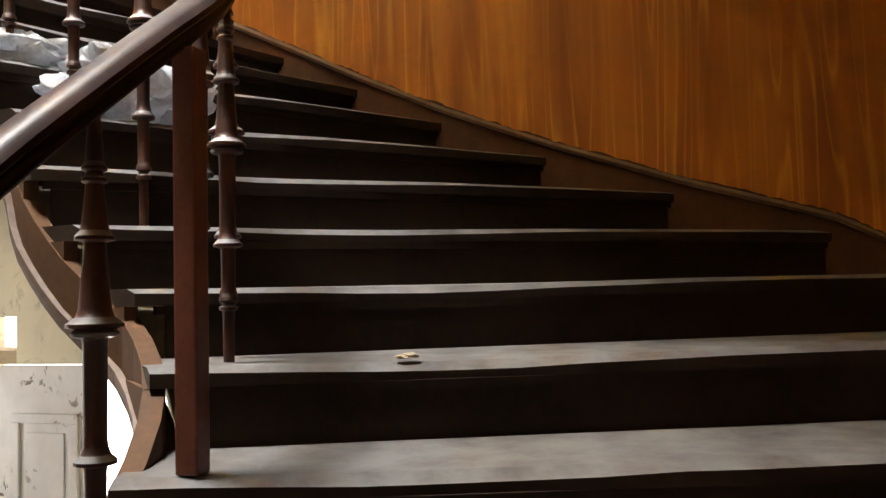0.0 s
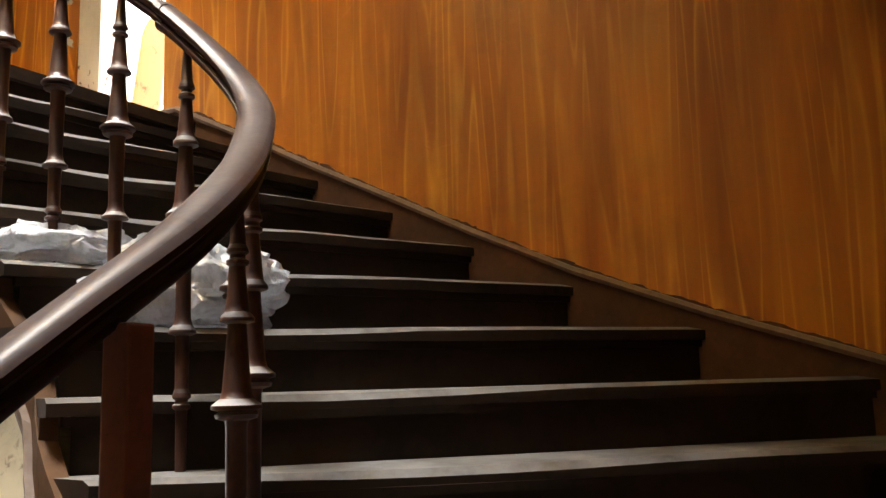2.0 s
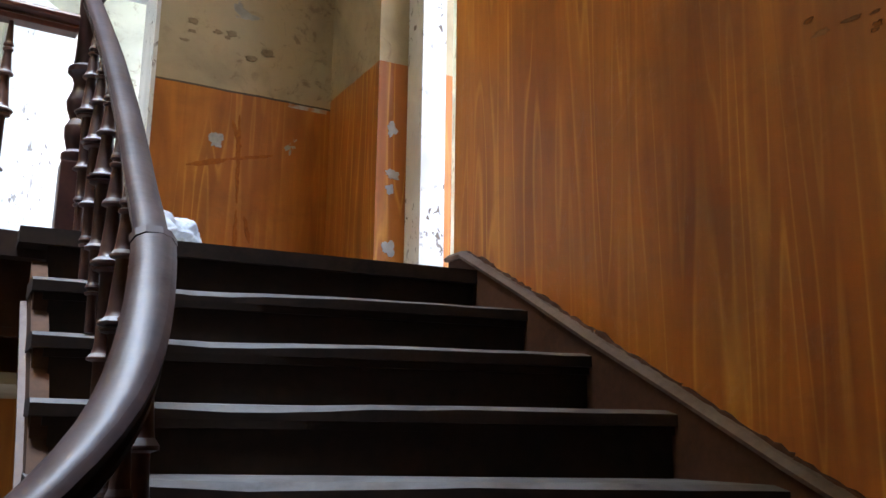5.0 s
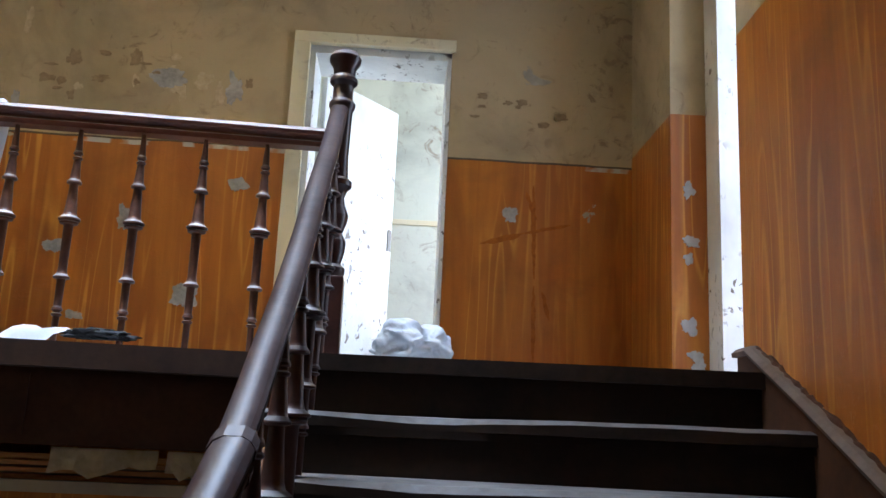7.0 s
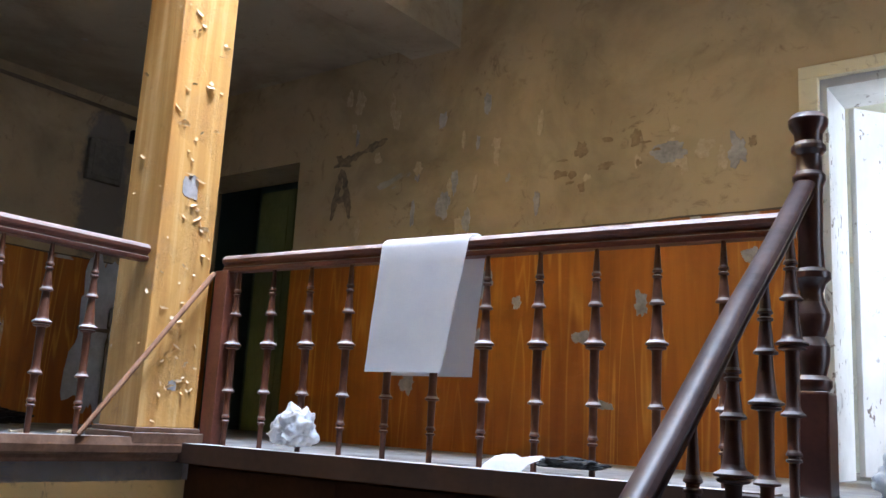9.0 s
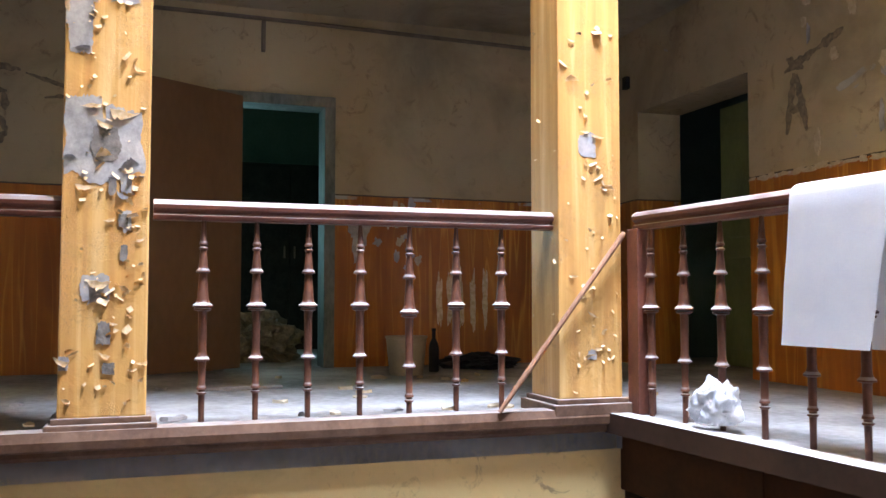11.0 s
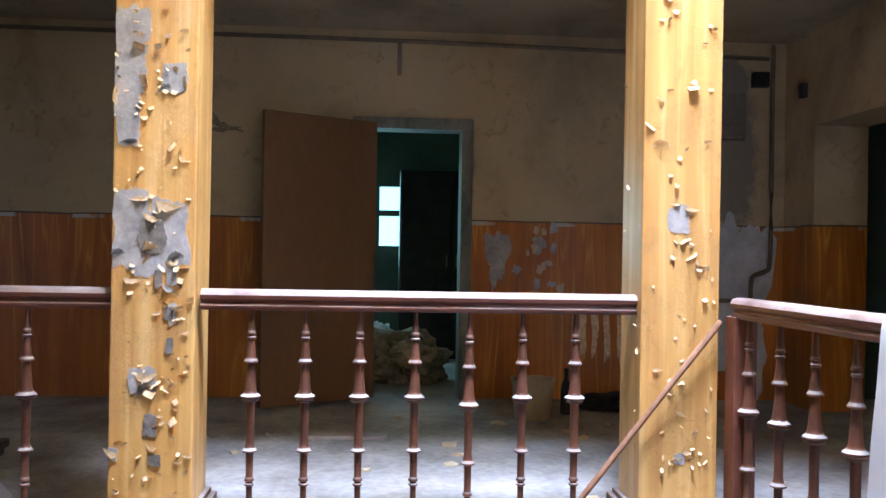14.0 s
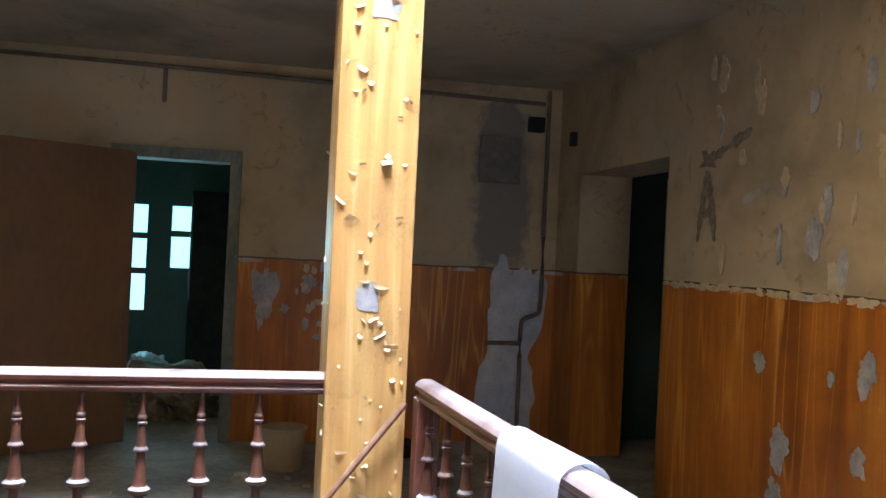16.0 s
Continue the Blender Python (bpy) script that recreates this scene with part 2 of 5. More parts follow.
M_NEWEL = plain("blackened_newel_varnish", (0.020, 0.009, 0.008), (0.060, 0.023, 0.017), 0.28, 6, (1, 1, 1), 0.12, 60, dust=0.6, dust_color=(0.50, 0.47, 0.46))
M_GREENDOOR = plain("olive_green_oil_paint", (0.10, 0.135, 0.045), (0.20, 0.25, 0.095), 0.5, 3, (1, 1, 0.4), 0.2, 40)
# crumbled plaster, with the shade of a hollow put into the colour
M_HOLE = plain("crumbled_plaster_hollow_shade", (0.10, 0.088, 0.075), (0.30, 0.27, 0.24), 0.95, 18, (1, 1, 1), 1.0, 70)
M_NAVY = plain("dark_blue_woven_plastic", (0.012, 0.018, 0.040), (0.035, 0.045, 0.085), 0.5, 12, (1, 1, 1), 0.5, 60)
M_ROOM = wall_paint("pale_room_distemper", dado=False, chips=0.68, upper=(0.70, 0.72, 0.62))
M_FLOOR = plain("dusty_grey_floorboards", (0.19, 0.18, 0.165), (0.47, 0.46, 0.445), 0.85, 2.2, (1, 1, 1), 0.4, 22)
M_WHITE = plain("flaking_white_paint", (0.46, 0.46, 0.43), (0.78, 0.77, 0.73), 0.5, 5, (1, 1, 1), 0.4, 30)
M_GREYWHITE = plain("old_grey_white_paint", (0.27, 0.245, 0.23), (0.46, 0.43, 0.41), 0.55, 4, (1, 1, 0.3), 0.3, 30, dust=0.5)
M_DOORBROWN = plain("brown_hardboard_door", (0.13, 0.066, 0.027), (0.20, 0.105, 0.045), 0.5, 1.5, (1, 1, 0.4), 0.15, 30)
M_FRAMEGREEN = plain("weathered_green_grey_frame", (0.10, 0.11, 0.085), (0.26, 0.26, 0.22), 0.7, 6, (1, 1, 0.4), 0.4, 40)
# dark green carries the rooms' dimness and teal daylight in its colour
M_DARKROOM = plain("teal_lit_dim_room_tone", (0.08, 0.13, 0.11), (0.15, 0.21, 0.18), 0.8, 2)
M_CLOTH = plain("white_padded_cloth", (0.84, 0.85, 0.89), (0.90, 0.91, 0.93), 0.85, 9, (1, 1, 1), 0.25, 120)
M_BARE = plain("bare_grey_lime_plaster", (0.25, 0.24, 0.235), (0.52, 0.50, 0.49), 0.9, 9, (1, 1, 1), 0.5, 50)
M_FLAKE = plain("pale_back_of_paint_flakes", (0.58, 0.40, 0.19), (0.82, 0.68, 0.46), 0.7, 40)
M_BLUEPLASTER = plain("bluish_limewash_patch", (0.40, 0.42, 0.45), (0.62, 0.64, 0.67), 0.85, 7)
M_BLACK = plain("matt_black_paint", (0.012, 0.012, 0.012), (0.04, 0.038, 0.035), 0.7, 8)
M_CHAR = plain("grey_black_spray_paint", (0.115, 0.10, 0.08), (0.33, 0.26, 0.16), 0.8, 26)
M_METER = plain("dull_grey_meter_paint", (0.13, 0.12, 0.10), (0.24, 0.22, 0.18), 0.6, 9)
M_PEEL = plain("pale_peeling_distemper", (0.44, 0.345, 0.205), (0.60, 0.50, 0.33), 0.85, 30)
M_STAIN = plain("brown_damp_stain", (0.22, 0.155, 0.085), (0.36, 0.275, 0.16), 0.85, 14)
M_PIPE = plain("brown_painted_pipe", (0.10, 0.075, 0.05), (0.20, 0.15, 0.10), 0.5, 8)
M_LATH = plain("splintered_orange_lath", (0.22, 0.09, 0.03), (0.48, 0.24, 0.08), 0.8, 5, (0.3, 1, 6), 0.8, 60)
M_BEIGE = plain("beige_plastic_bucket", (0.36, 0.29, 0.18), (0.48, 0.40, 0.27), 0.5, 5)
M_PAPER = plain("torn_yellowed_paper", (0.45, 0.36, 0.22), (0.68, 0.60, 0.45), 0.85, 6)


def scuffed_white():
    """White oil paint with small dark chips in loose clusters."""
    mat, n, l, bsdf = nodes_of("chipped_white_door_paint")
    p = place(n, l, (1, 1, 0.7))
    tone = ramp(n, l, tex_noise(n, l, p, 3.0, 5, 0.6), [(0.3, (0.58, 0.57, 0.53)), (0.65, (0.80, 0.79, 0.75))])
    chip = ramp(n, l, tex_noise(n, l, p, 22.0, 3, 0.6, 0.6), [(0.60, 0.0), (0.625, 1.0)])
    where = ramp(n, l, tex_noise(n, l, place(n, l, (1, 1, 1), (6, 2, 9)), 2.6, 3), [(0.46, 0.0), (0.56, 1.0)])
    chip = calc(n, l, "MULTIPLY", chip, where)
    l.new(mix(n, l, chip, tone, (0.16, 0.12, 0.085)), bsdf.inputs["Base Color"])
    bsdf.inputs["Roughness"].default_value = 0.5
    bumped(n, l, bsdf, calc(n, l, "SUBTRACT", tex_noise(n, l, p, 12, 4), chip), 0.4, 0.004)
    return mat


def thin_plastic(name, tint, crinkle, scale):
    """Milky creased film that lets some light through."""
    mat, n, l, bsdf = nodes_of(name)
    p = place(n, l)
    tone = ramp(n, l, tex_noise(n, l, p, 14, 5, 0.65, 0.6), [(0.32, tuple(c * 0.70 for c in tint)), (0.58, tint)])
    l.new(tone, bsdf.inputs["Base Color"])
    bsdf.inputs["Roughness"].default_value = 0.34
    film = n.new("ShaderNodeBsdfTranslucent")
    l.new(tone, film.inputs["Color"])
    both = n.new("ShaderNodeMixShader")
    both.inputs["Fac"].default_value = 0.38
    l.new(bsdf.outputs[0], both.inputs[1])
    l.new(film.outputs[0], both.inputs[2])
    l.new(both.outputs[0], n["Material Output"].inputs["Surface"])
    crease = n.new("ShaderNodeTexVoronoi")
    crease.feature = "DISTANCE_TO_EDGE"
    crease.inputs["Scale"].default_value = scale
    l.new(place(n, l, (1.0, 1.3, 0.8), (0.2, 0.4, 0.1)), crease.inputs["Vector"])
    fine = calc(n, l, "MULTIPLY", tex_noise(n, l, p, scale * 2.2, 4, 0.6, 1.0), 0.5)
    bumped(n, l, bsdf, calc(n, l, "ADD", crease.outputs["Distance"], fine), crinkle, 0.03)
    return mat


M_DOORWHITE = scuffed_white()
M_BAG = thin_plastic("thin_white_plastic", (0.88, 0.90, 0.93), 0.5, 14)
M_PLASTIC = thin_plastic("crumpled_translucent_plastic", (0.78, 0.80, 0.84), 0.9, 20)


def daylight(name, color, strength):
    mat = bpy.data.materials.new(name)
    mat.use_nodes = True
    n, l = mat.node_tree.nodes, mat.node_tree.links
    n.remove(n["Principled BSDF"])
    e = n.new("ShaderNodeEmission")
    e.inputs["Color"].default_value, e.inputs["Strength"].default_value = (*color, 1), strength
    l.new(e.outputs[0], n["Material Output"].inputs["Surface"])
    return mat


M_DAY = daylight("overcast_day_outside", (0.93, 0.97, 1.0), 3.6)
M_TEALDAY = daylight("green_tinted_day_outside", (0.42, 1.0, 0.92), 2.0)

# ---- building helpers ----


def box(bm, x0, x1, y0, y1, z0, z1, bevel=0.0):
    geo = bmesh.ops.create_cube(bm, size=1.0, matrix=Matrix.Translation(((x0 + x1) / 2, (y0 + y1) / 2, (z0 + z1) / 2)) @ Matrix.Diagonal((x1 - x0, y1 - y0, z1 - z0, 1)))
    if bevel:
        edges = list({e for v in geo["verts"] for e in v.link_edges})
        bmesh.ops.bevel(bm, geom=edges, offset=bevel, segments=2, affect="EDGES", profile=0.6)


def prism(bm, pts, low, high):
    """A solid between two heights over a plan outline; low and high are numbers or lists."""
    n = len(pts)
    lo = [low] * n if isinstance(low, (int, float)) else low
    hi = [high] * n if isinstance(high, (int, float)) else high
    a = [bm.verts.new((x, y, z)) for (x, y), z in zip(pts, lo)]
    b = [bm.verts.new((x, y, z)) for (x, y), z in zip(pts, hi)]
    bm.faces.new(a[::-1])
    bm.faces.new(b)
    for i in range(n):
        j = (i + 1) % n
        bm.faces.new((a[i], a[j], b[j], b[i]))


def lathe(bm, profile, steps=12, at=(0, 0, 0), square=()):
    """Turns (radius, height) pairs about the z axis."""
    rings = []
    for r, z in profile:
        rings.append([bm.verts.new((at[0] + r * math.cos(2 * math.pi * i / steps), at[1] + r * math.sin(2 * math.pi * i / steps), at[2] + z)) for i in range(steps)])
    for a, b in zip(rings, rings[1:]):
        for i in range(steps):
            j = (i + 1) % steps
            bm.faces.new((a[i], a[j], b[j], b[i]))
    bm.faces.new(rings[0][::-1])
    bm.faces.new(rings[-1])


def sweep(bm, path, profile, closed=True):
    """Carries a (side, up) outline along a path, kept upright."""
    rings = []
    for i, p in enumerate(path):
        d = (Vector(path[min(i + 1, len(path) - 1)]) - Vector(path[max(i - 1, 0)]))
        side = Vector((d.y, -d.x, 0)).normalized()
        up = Vector((0, 0, 1))
        rings.append([bm.verts.new(Vector(p) + side * s + up * u) for s, u in profile])
    m = len(profile)
    for a, b in zip(rings, rings[1:]):
        for i in range(m if closed else m - 1):
            j = (i + 1) % m
            bm.faces.new((a[i], a[j], b[j], b[i]))
    if closed:
        bm.faces.new(rings[0][::-1])
        bm.faces.new(rings[-1])


def mesh_of(name, bm, material, smooth=False):
    bmesh.ops.recalc_face_normals(bm, faces=bm.faces)
    me = bpy.data.meshes.new(name)
    bm.to_mesh(me)
    bm.free()
    me.materials.append(material)
    if smooth:
        me.polygons.foreach_set("use_smooth", [True] * len(me.polygons))
        me.set_sharp_from_angle(angle=radians(40))
    return me


def part(name, bm, material, parent=None, label="", smooth=False):
    ob = new(name, mesh_of(name, bm, material, smooth))
    ob.parent = parent
    return tagged(ob, label)


def thing(name, at, label, category, group="", kind="", rz=0.0):
    ob = new(name)
    ob.empty_display_size = 0.1
    ob.matrix_basis = pose(*at, 0, 0, rz)
    return tagged(ob, label, category, group, kind)


def wall(name, axis, at, thick, a0, a1, z0, z1, holes, material, label):
    """A wall along x or y, from `at` to `at + thick`, with openings (a0, a1, z0, z1) cut through."""
    bm = bmesh.new()
    cuts = sorted({a0, a1, *(h[0] for h in holes), *(h[1] for h in holes)})
    lo, hi = min(at, at + thick), max(at, at + thick)
    for u, v in zip(cuts, cuts[1:]):
        inside = sorted([h for h in holes if h[0] <= u + 1e-6 and h[1] >= v - 1e-6], key=lambda h: h[2])
        z = z0
        for h in inside + [(0, 0, z1, z1)]:
            if h[2] > z + 1e-6:
                if axis == "x":
                    box(bm, u, v, lo, hi, z, h[2])
                else:
                    box(bm, lo, hi, u, v, z, h[2])
            z = h[3]
    bmesh.ops.remove_doubles(bm, verts=bm.verts, dist=1e-5)
    doubled = [f for f in bm.faces if any(g is not f and set(g.verts) == set(f.verts) for g in f.verts[0].link_faces)]
    bmesh.ops.delete(bm, geom=doubled, context="FACES_ONLY")
    ob = part(name, bm, material)
    return tagged(ob, label, "wall", "", "structure")


# ---- plan ----
RISE = 0.19
NORTH, WEST, EAST, SOUTH = 4.345, -5.32, 1.89, -1.5
CEILING, LOWER = 2.62, -3.61
DOOR_H = 1.93

# the lowest opening is unseen, cut only for the added lower fill lamp
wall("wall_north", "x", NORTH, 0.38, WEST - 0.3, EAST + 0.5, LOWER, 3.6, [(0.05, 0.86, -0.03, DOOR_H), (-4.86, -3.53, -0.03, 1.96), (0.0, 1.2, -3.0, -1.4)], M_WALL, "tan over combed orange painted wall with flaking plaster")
wall("wall_east", "y", EAST, 0.45, SOUTH - 0.4, NORTH, LOWER, 6.3, [(2.78, 3.63, -0.03, 2.4), (2.0, 3.5, LOWER, -2.05), (3.0, 3.5, -1.98, -1.80)], M_STAIRWALL, "combed orange painted stair wall with a chipped edge")
wall("wall_west", "y", WEST, -0.22, -3.6, NORTH + 0.22, LOWER, CEILING + 0.2, [(1.23, 1.98, -0.03, 1.93)], M_WESTWALL, "dim tan over orange painted corridor wall")
wall("wall_south", "x", SOUTH, -0.4, -2.4, EAST, LOWER, 3.6, [], M_STAIRWALL, "combed orange painted stair wall")
wall("wall_corridor_south", "x", -3.6, -0.2, WEST - 0.22, -2.3, LOWER, CEILING + 0.2, [], M_WALL, "dim tan over orange painted corridor wall")

# floors of the two storeys
bm = bmesh.new()
prism(bm, [(WEST, -3.6), (-2.36, -3.6), (-2.36, 2.70), (-2.33, 2.745), (0.34, 2.885), (0.30, 2.69), (EAST, 2.58), (EAST + 0.45, 2.58), (EAST + 0.45, NORTH), (WEST, NORTH)], -0.16, 0.0)
tagged(part("floor", bm, M_FLOOR), "dusty grey worn gallery floorboards", "floor", "", "structure")
bm = bmesh.new()
box(bm, WEST, EAST + 0.45, -3.6, NORTH, LOWER - 0.15, LOWER)
tagged(part("floor_lower", bm, M_FLOOR), "dusty grey floor of the storey below", "floor", "", "structure")
# unseen slabs; their edges are drawn out to shade stairs, column and north wall
bm = bmesh.new()
for x0, x1, y0, y1, z0 in ((-2.3, EAST, -3.6, 1.15, 3.4), (-2.3, EAST, 2.76, NORTH, 3.0)):
    box(bm, x0, x1, y0, y1, z0, 3.6)
tagged(part("ceiling", bm, M_CEIL), "unseen ceiling slabs round a skylight, reaching out to shade", "ceiling", "", "structure")
bm = bmesh.new()
box(bm, -2.5, -2.3, -3.6, 2.42, CEILING - 0.02, 6.3)
box(bm, -2.5, -2.3, 2.42, 2.9, 3.6, 6.3)
box(bm, -2.3, EAST, 2.9, 3.1, 3.6, 6.3)
box(bm, -2.3, EAST, 0.0, 0.2, 3.6, 6.3)
box(bm, -2.3, EAST, 0.2, 2.9, 6.25, 6.3)
tagged(part("wall_upper", bm, M_FASCIA), "yellowed plaster walls of the skylit well above", "wall", "", "structure")
bm = bmesh.new()
box(bm, -2.53, -2.13, 2.72, NORTH, 2.54, 3.6)
box(bm, -2.53, -2.30, 2.42, 2.72, 2.54, 3.6)
tagged(part("ceiling_beam", bm, M_CEIL), "plastered beam from the column to the wall", "beam", "", "structure")
bm = bmesh.new()
for x0, x1, y0, y1, z0, z1 in ((3.2, 3.22, -2, 6, LOWER, 4.5),):
    box(bm, x0, x1, y0, y1, z0, z1)
tagged(part("backdrop_east", bm, M_DAY), "white overcast daylight outside the east wall", "backdrop", "", "structure")
bm = bmesh.new()
box(bm, -8.6, -8.58, 0, 3, 0, 2.6)
tagged(part("backdrop_west", bm, M_TEALDAY), "pale green daylight outside the far windows", "backdrop", "", "structure")
bm = bmesh.new()
box(bm, EAST - 0.012, EAST - 0.002, 1.95, 2.0, LOWER, -0.5)
box(bm, EAST - 0.012, EAST - 0.002, 2.0, 3.0, -2.05, -0.5)
box(bm, EAST - 0.012, EAST - 0.002, 3.0, 3.5, -1.80, -0.5)
box(bm, EAST - 0.012, EAST - 0.002, 3.5, NORTH, LOWER, -0.5)
tagged(part("wall_east_lower", bm, M_CREAM), "cream plaster of the storey below", "wall", "", "structure")
bm = bmesh.new()
prism(bm, [(WEST, -3.6), (-2.5, -3.6), (-2.5, 2.42), (-2.53, 2.42), (-2.53, NORTH), (WEST, NORTH)], CEILING, CEILING + 0.18)
tagged(part("ceiling_corridor", bm, M_CEIL), "stained tan corridor ceiling", "ceiling", "", "structure")

# ---- staircase ----
INNER = [(0.24, 2.68), (0.24, 2.45), (0.24, 2.23), (0.24, 2.06), (0.235, 1.88), (0.23, 1.70), (0.22, 1.53), (0.16, 1.42), (0.13, 1.23), (0.06, 0.98), (-0.20, 0.73), (-0.52, 0.60), (-0.85, 0.58), (-1.18, 0.57), (-1.51, 0.57), (-1.84, 0.57), (-2.17, 0.57), (-2.50, 0.57), (-2.83, 0.57)]
OUTER = [(EAST, 2.57), (EAST, 2.20), (EAST, 1.83), (EAST, 1.44), (EAST, 1.06), (EAST, 0.65), (EAST, 0.17), (EAST, -0.37), (EAST, -0.98), (1.50, SOUTH), (0.76, SOUTH), (0.22, SOUTH), (-0.27, SOUTH), (-0.75, SOUTH), (-1.22, SOUTH), (-1.68, SOUTH), (-2.12, SOUTH), (-2.5, SOUTH), (-2.83, SOUTH)]
CORNER = (EAST, SOUTH)
stairs = thing("staircase", (0, 0, 0), "dark worn wooden winding staircase with dusty treads", "staircase")
rng = random.Random(5)


def nosing(k, s):
    a, b = Vector(INNER[k]), Vector(OUTER[k])
    return a.lerp(b, s)


for k in range(1, len(INNER)):
    z = -RISE * k
    front = [nosing(k, s / 14) for s in range(15)]
    back = [nosing(k - 1, s / 14) for s in range(15)]
    run = (nosing(k, 0.5) - nosing(k - 1, 0.5)).normalized()
    wear = [0.022 * math.exp(-((s / 14 - 0.30) / 0.16) ** 2) + 0.006 * rng.random() for s in range(15)]
    dip = [0.016 * math.exp(-((s / 14 - 0.30) / 0.18) ** 2) + 0.003 * rng.random() for s in range(15)]
    bm = bmesh.new()
    rows = []
    lip = [p + run * (0.03 - w) for p, w in zip(front, wear)]
    rear = [p + run * 0.01 for p in back]
    for i in range(15):
        f, g = lip[i], rear[i]
        m = f.lerp(g, 0.12)
        rows.append([(f.x, f.y, z - 0.048), (f.x, f.y, z - 0.012 - dip[i]), (m.x, m.y, z - dip[i] * 0.55), (g.x, g.y, z), (g.x, g.y, z - 0.048)])
    rings = [[bm.verts.new(c) for c in row] for row in rows]
    for a, b in zip(rings, rings[1:]):
        for i in range(5):
            bm.faces.new((a[i], a[(i + 1) % 5], b[(i + 1) % 5], b[i]))
    bm.faces.new(rings[0])
    bm.faces.new(rings[-1][::-1])
    if k == 9:
        prism(bm, [tuple(rear[-1]), CORNER, tuple(lip[-1])], z - 0.048, z - 0.002)
    part("tread", bm, M_TREAD, stairs)
for k in range(0, len(INNER)):
    a, b = nosing(k, 0.03), nosing(k, 1.0)
    d = (b - a).normalized()
    q = Vector((d.y, -d.x)) * 0.02
    bm = bmesh.new()
    prism(bm, [tuple(a), tuple(b), tuple(b - q), tuple(a - q)], -RISE * (k + 1) - 0.01, -RISE * k - 0.048)
    part("riser", bm, M_RISER, stairs)
# sloping underside of the flight above, unseen, closing the well and shading the stairs
bm = bmesh.new()
slab = []
for k in range(0, 11):
    a, b = nosing(k, 0.06), nosing(k, 1.0)
    z = 3.60 - RISE * k
    slab.append([bm.verts.new((p.x, p.y, z - h)) for p, h in ((a, 0.34), (b, 0.34), (b, 0.0), (a, 0.0))])
for a, b in zip(slab, slab[1:]):
    for i in range(4):
        bm.faces.new((a[i], a[(i + 1) % 4], b[(i + 1) % 4], b[i]))
bm.faces.new(slab[0])
bm.faces.new(slab[-1][::-1])
tagged(part("ceiling_stair", bm, M_CREAM), "unseen plaster slope over the winding stairs, shading them", "ceiling", "", "structure")

# scotia strip under each tread
for k in range(1, len(INNER)):
    a, b = nosing(k, 0.02), nosing(k, 0.995)
    run = (nosing(k, 0.5) - nosing(k - 1, 0.5)).normalized()
    bm = bmesh.new()
    prism(bm, [tuple(a), tuple(b), tuple(b + run * 0.013), tuple(a + run * 0.013)], -RISE * k - 0.072, -RISE * k - 0.0485)
    part("tread_moulding", bm, M_RISER, stairs)
# landing nosing board
bm = bmesh.new()
prism(bm, [(0.20, 2.655), (EAST, 2.535), (EAST, 2.66), (0.20, 2.78)], -0.05, 0.004)
part("landing_nosing", bm, M_TREAD, stairs)

def string_lift(k):
    """The string rides higher where the flight straightens out."""
    return 0.045 if k < 9 else 0.065 if k == 9 else 0.10


# sloping underside and the inner string board
bm = bmesh.new()
tops = []
for k in range(len(INNER)):
    a, b = nosing(k, 0.03), nosing(k, 1.0)
    tops.append([bm.verts.new((p.x, p.y, -RISE * k - h)) for p, h in ((a, 0.25), (b, 0.25), (b, 0.285), (a, 0.285))])
for a, b in zip(tops, tops[1:]):
    for i in range(4):
        bm.faces.new((a[i], a[(i + 1) % 4], b[(i + 1) % 4], b[i]))
soffit = part("soffit", bm, M_CREAM, stairs, "yellowed plaster underside of the flight")


def smooth_path(pts, per=4):
    out = []
    for i in range(len(pts) - 1):
        p0, p1, p2, p3 = (Vector(pts[max(0, min(len(pts) - 1, i + d))]) for d in (-1, 0, 1, 2))
        for s in range(per):
            t = s / per
            out.append(0.5 * (2 * p1 + (p2 - p0) * t + (2 * p0 - 5 * p1 + 4 * p2 - p3) * t * t + (3 * p1 - p0 - 3 * p2 + p3) * t ** 3))
    out.append(Vector(pts[-1]))
    return out


string_line = smooth_path([(x + 0.03 if y > 1.3 else x, y, -RISE * k + string_lift(k)) for k, (x, y) in enumerate(INNER)], 3)
bm = bmesh.new()
sweep(bm, string_line, [(-0.025, -0.285), (0.025, -0.285), (0.025, -0.150), (-0.025, -0.150)])
part("string_board", bm, M_SIDE, stairs, "brown painted curved inner string board")
bm = bmesh.new()
sweep(bm, string_line, [(-0.045, -0.335), (0.04, -0.335), (0.045, -0.31), (0.045, -0.285), (-0.045, -0.285), (-0.052, -0.30)])
part("string_moulding", bm, M_CAP, stairs, "brown moulding along the lower edge")

# stepped upper half of the string, carrying the tread ends
for k in range(1, len(INNER)):
    a, b = Vector(INNER[k - 1]), Vector(INNER[k])
    if a.y > 1.3:
        a = a + Vector((0.03, 0))
    if b.y > 1.3:
        b = b + Vector((0.03, 0))
    d = (b - a).normalized()
    q = Vector((d.y, -d.x)) * 0.022
    bm = bmesh.new()
    lo_a, lo_b = -RISE * k - 0.070, -RISE * k - 0.245
    prism(bm, [tuple(a + q), tuple(b + q), tuple(b - q), tuple(a - q)], [lo_a, lo_b, lo_b, lo_a], -RISE * k - 0.049)
    part("string_step", bm, M_SIDE, stairs)

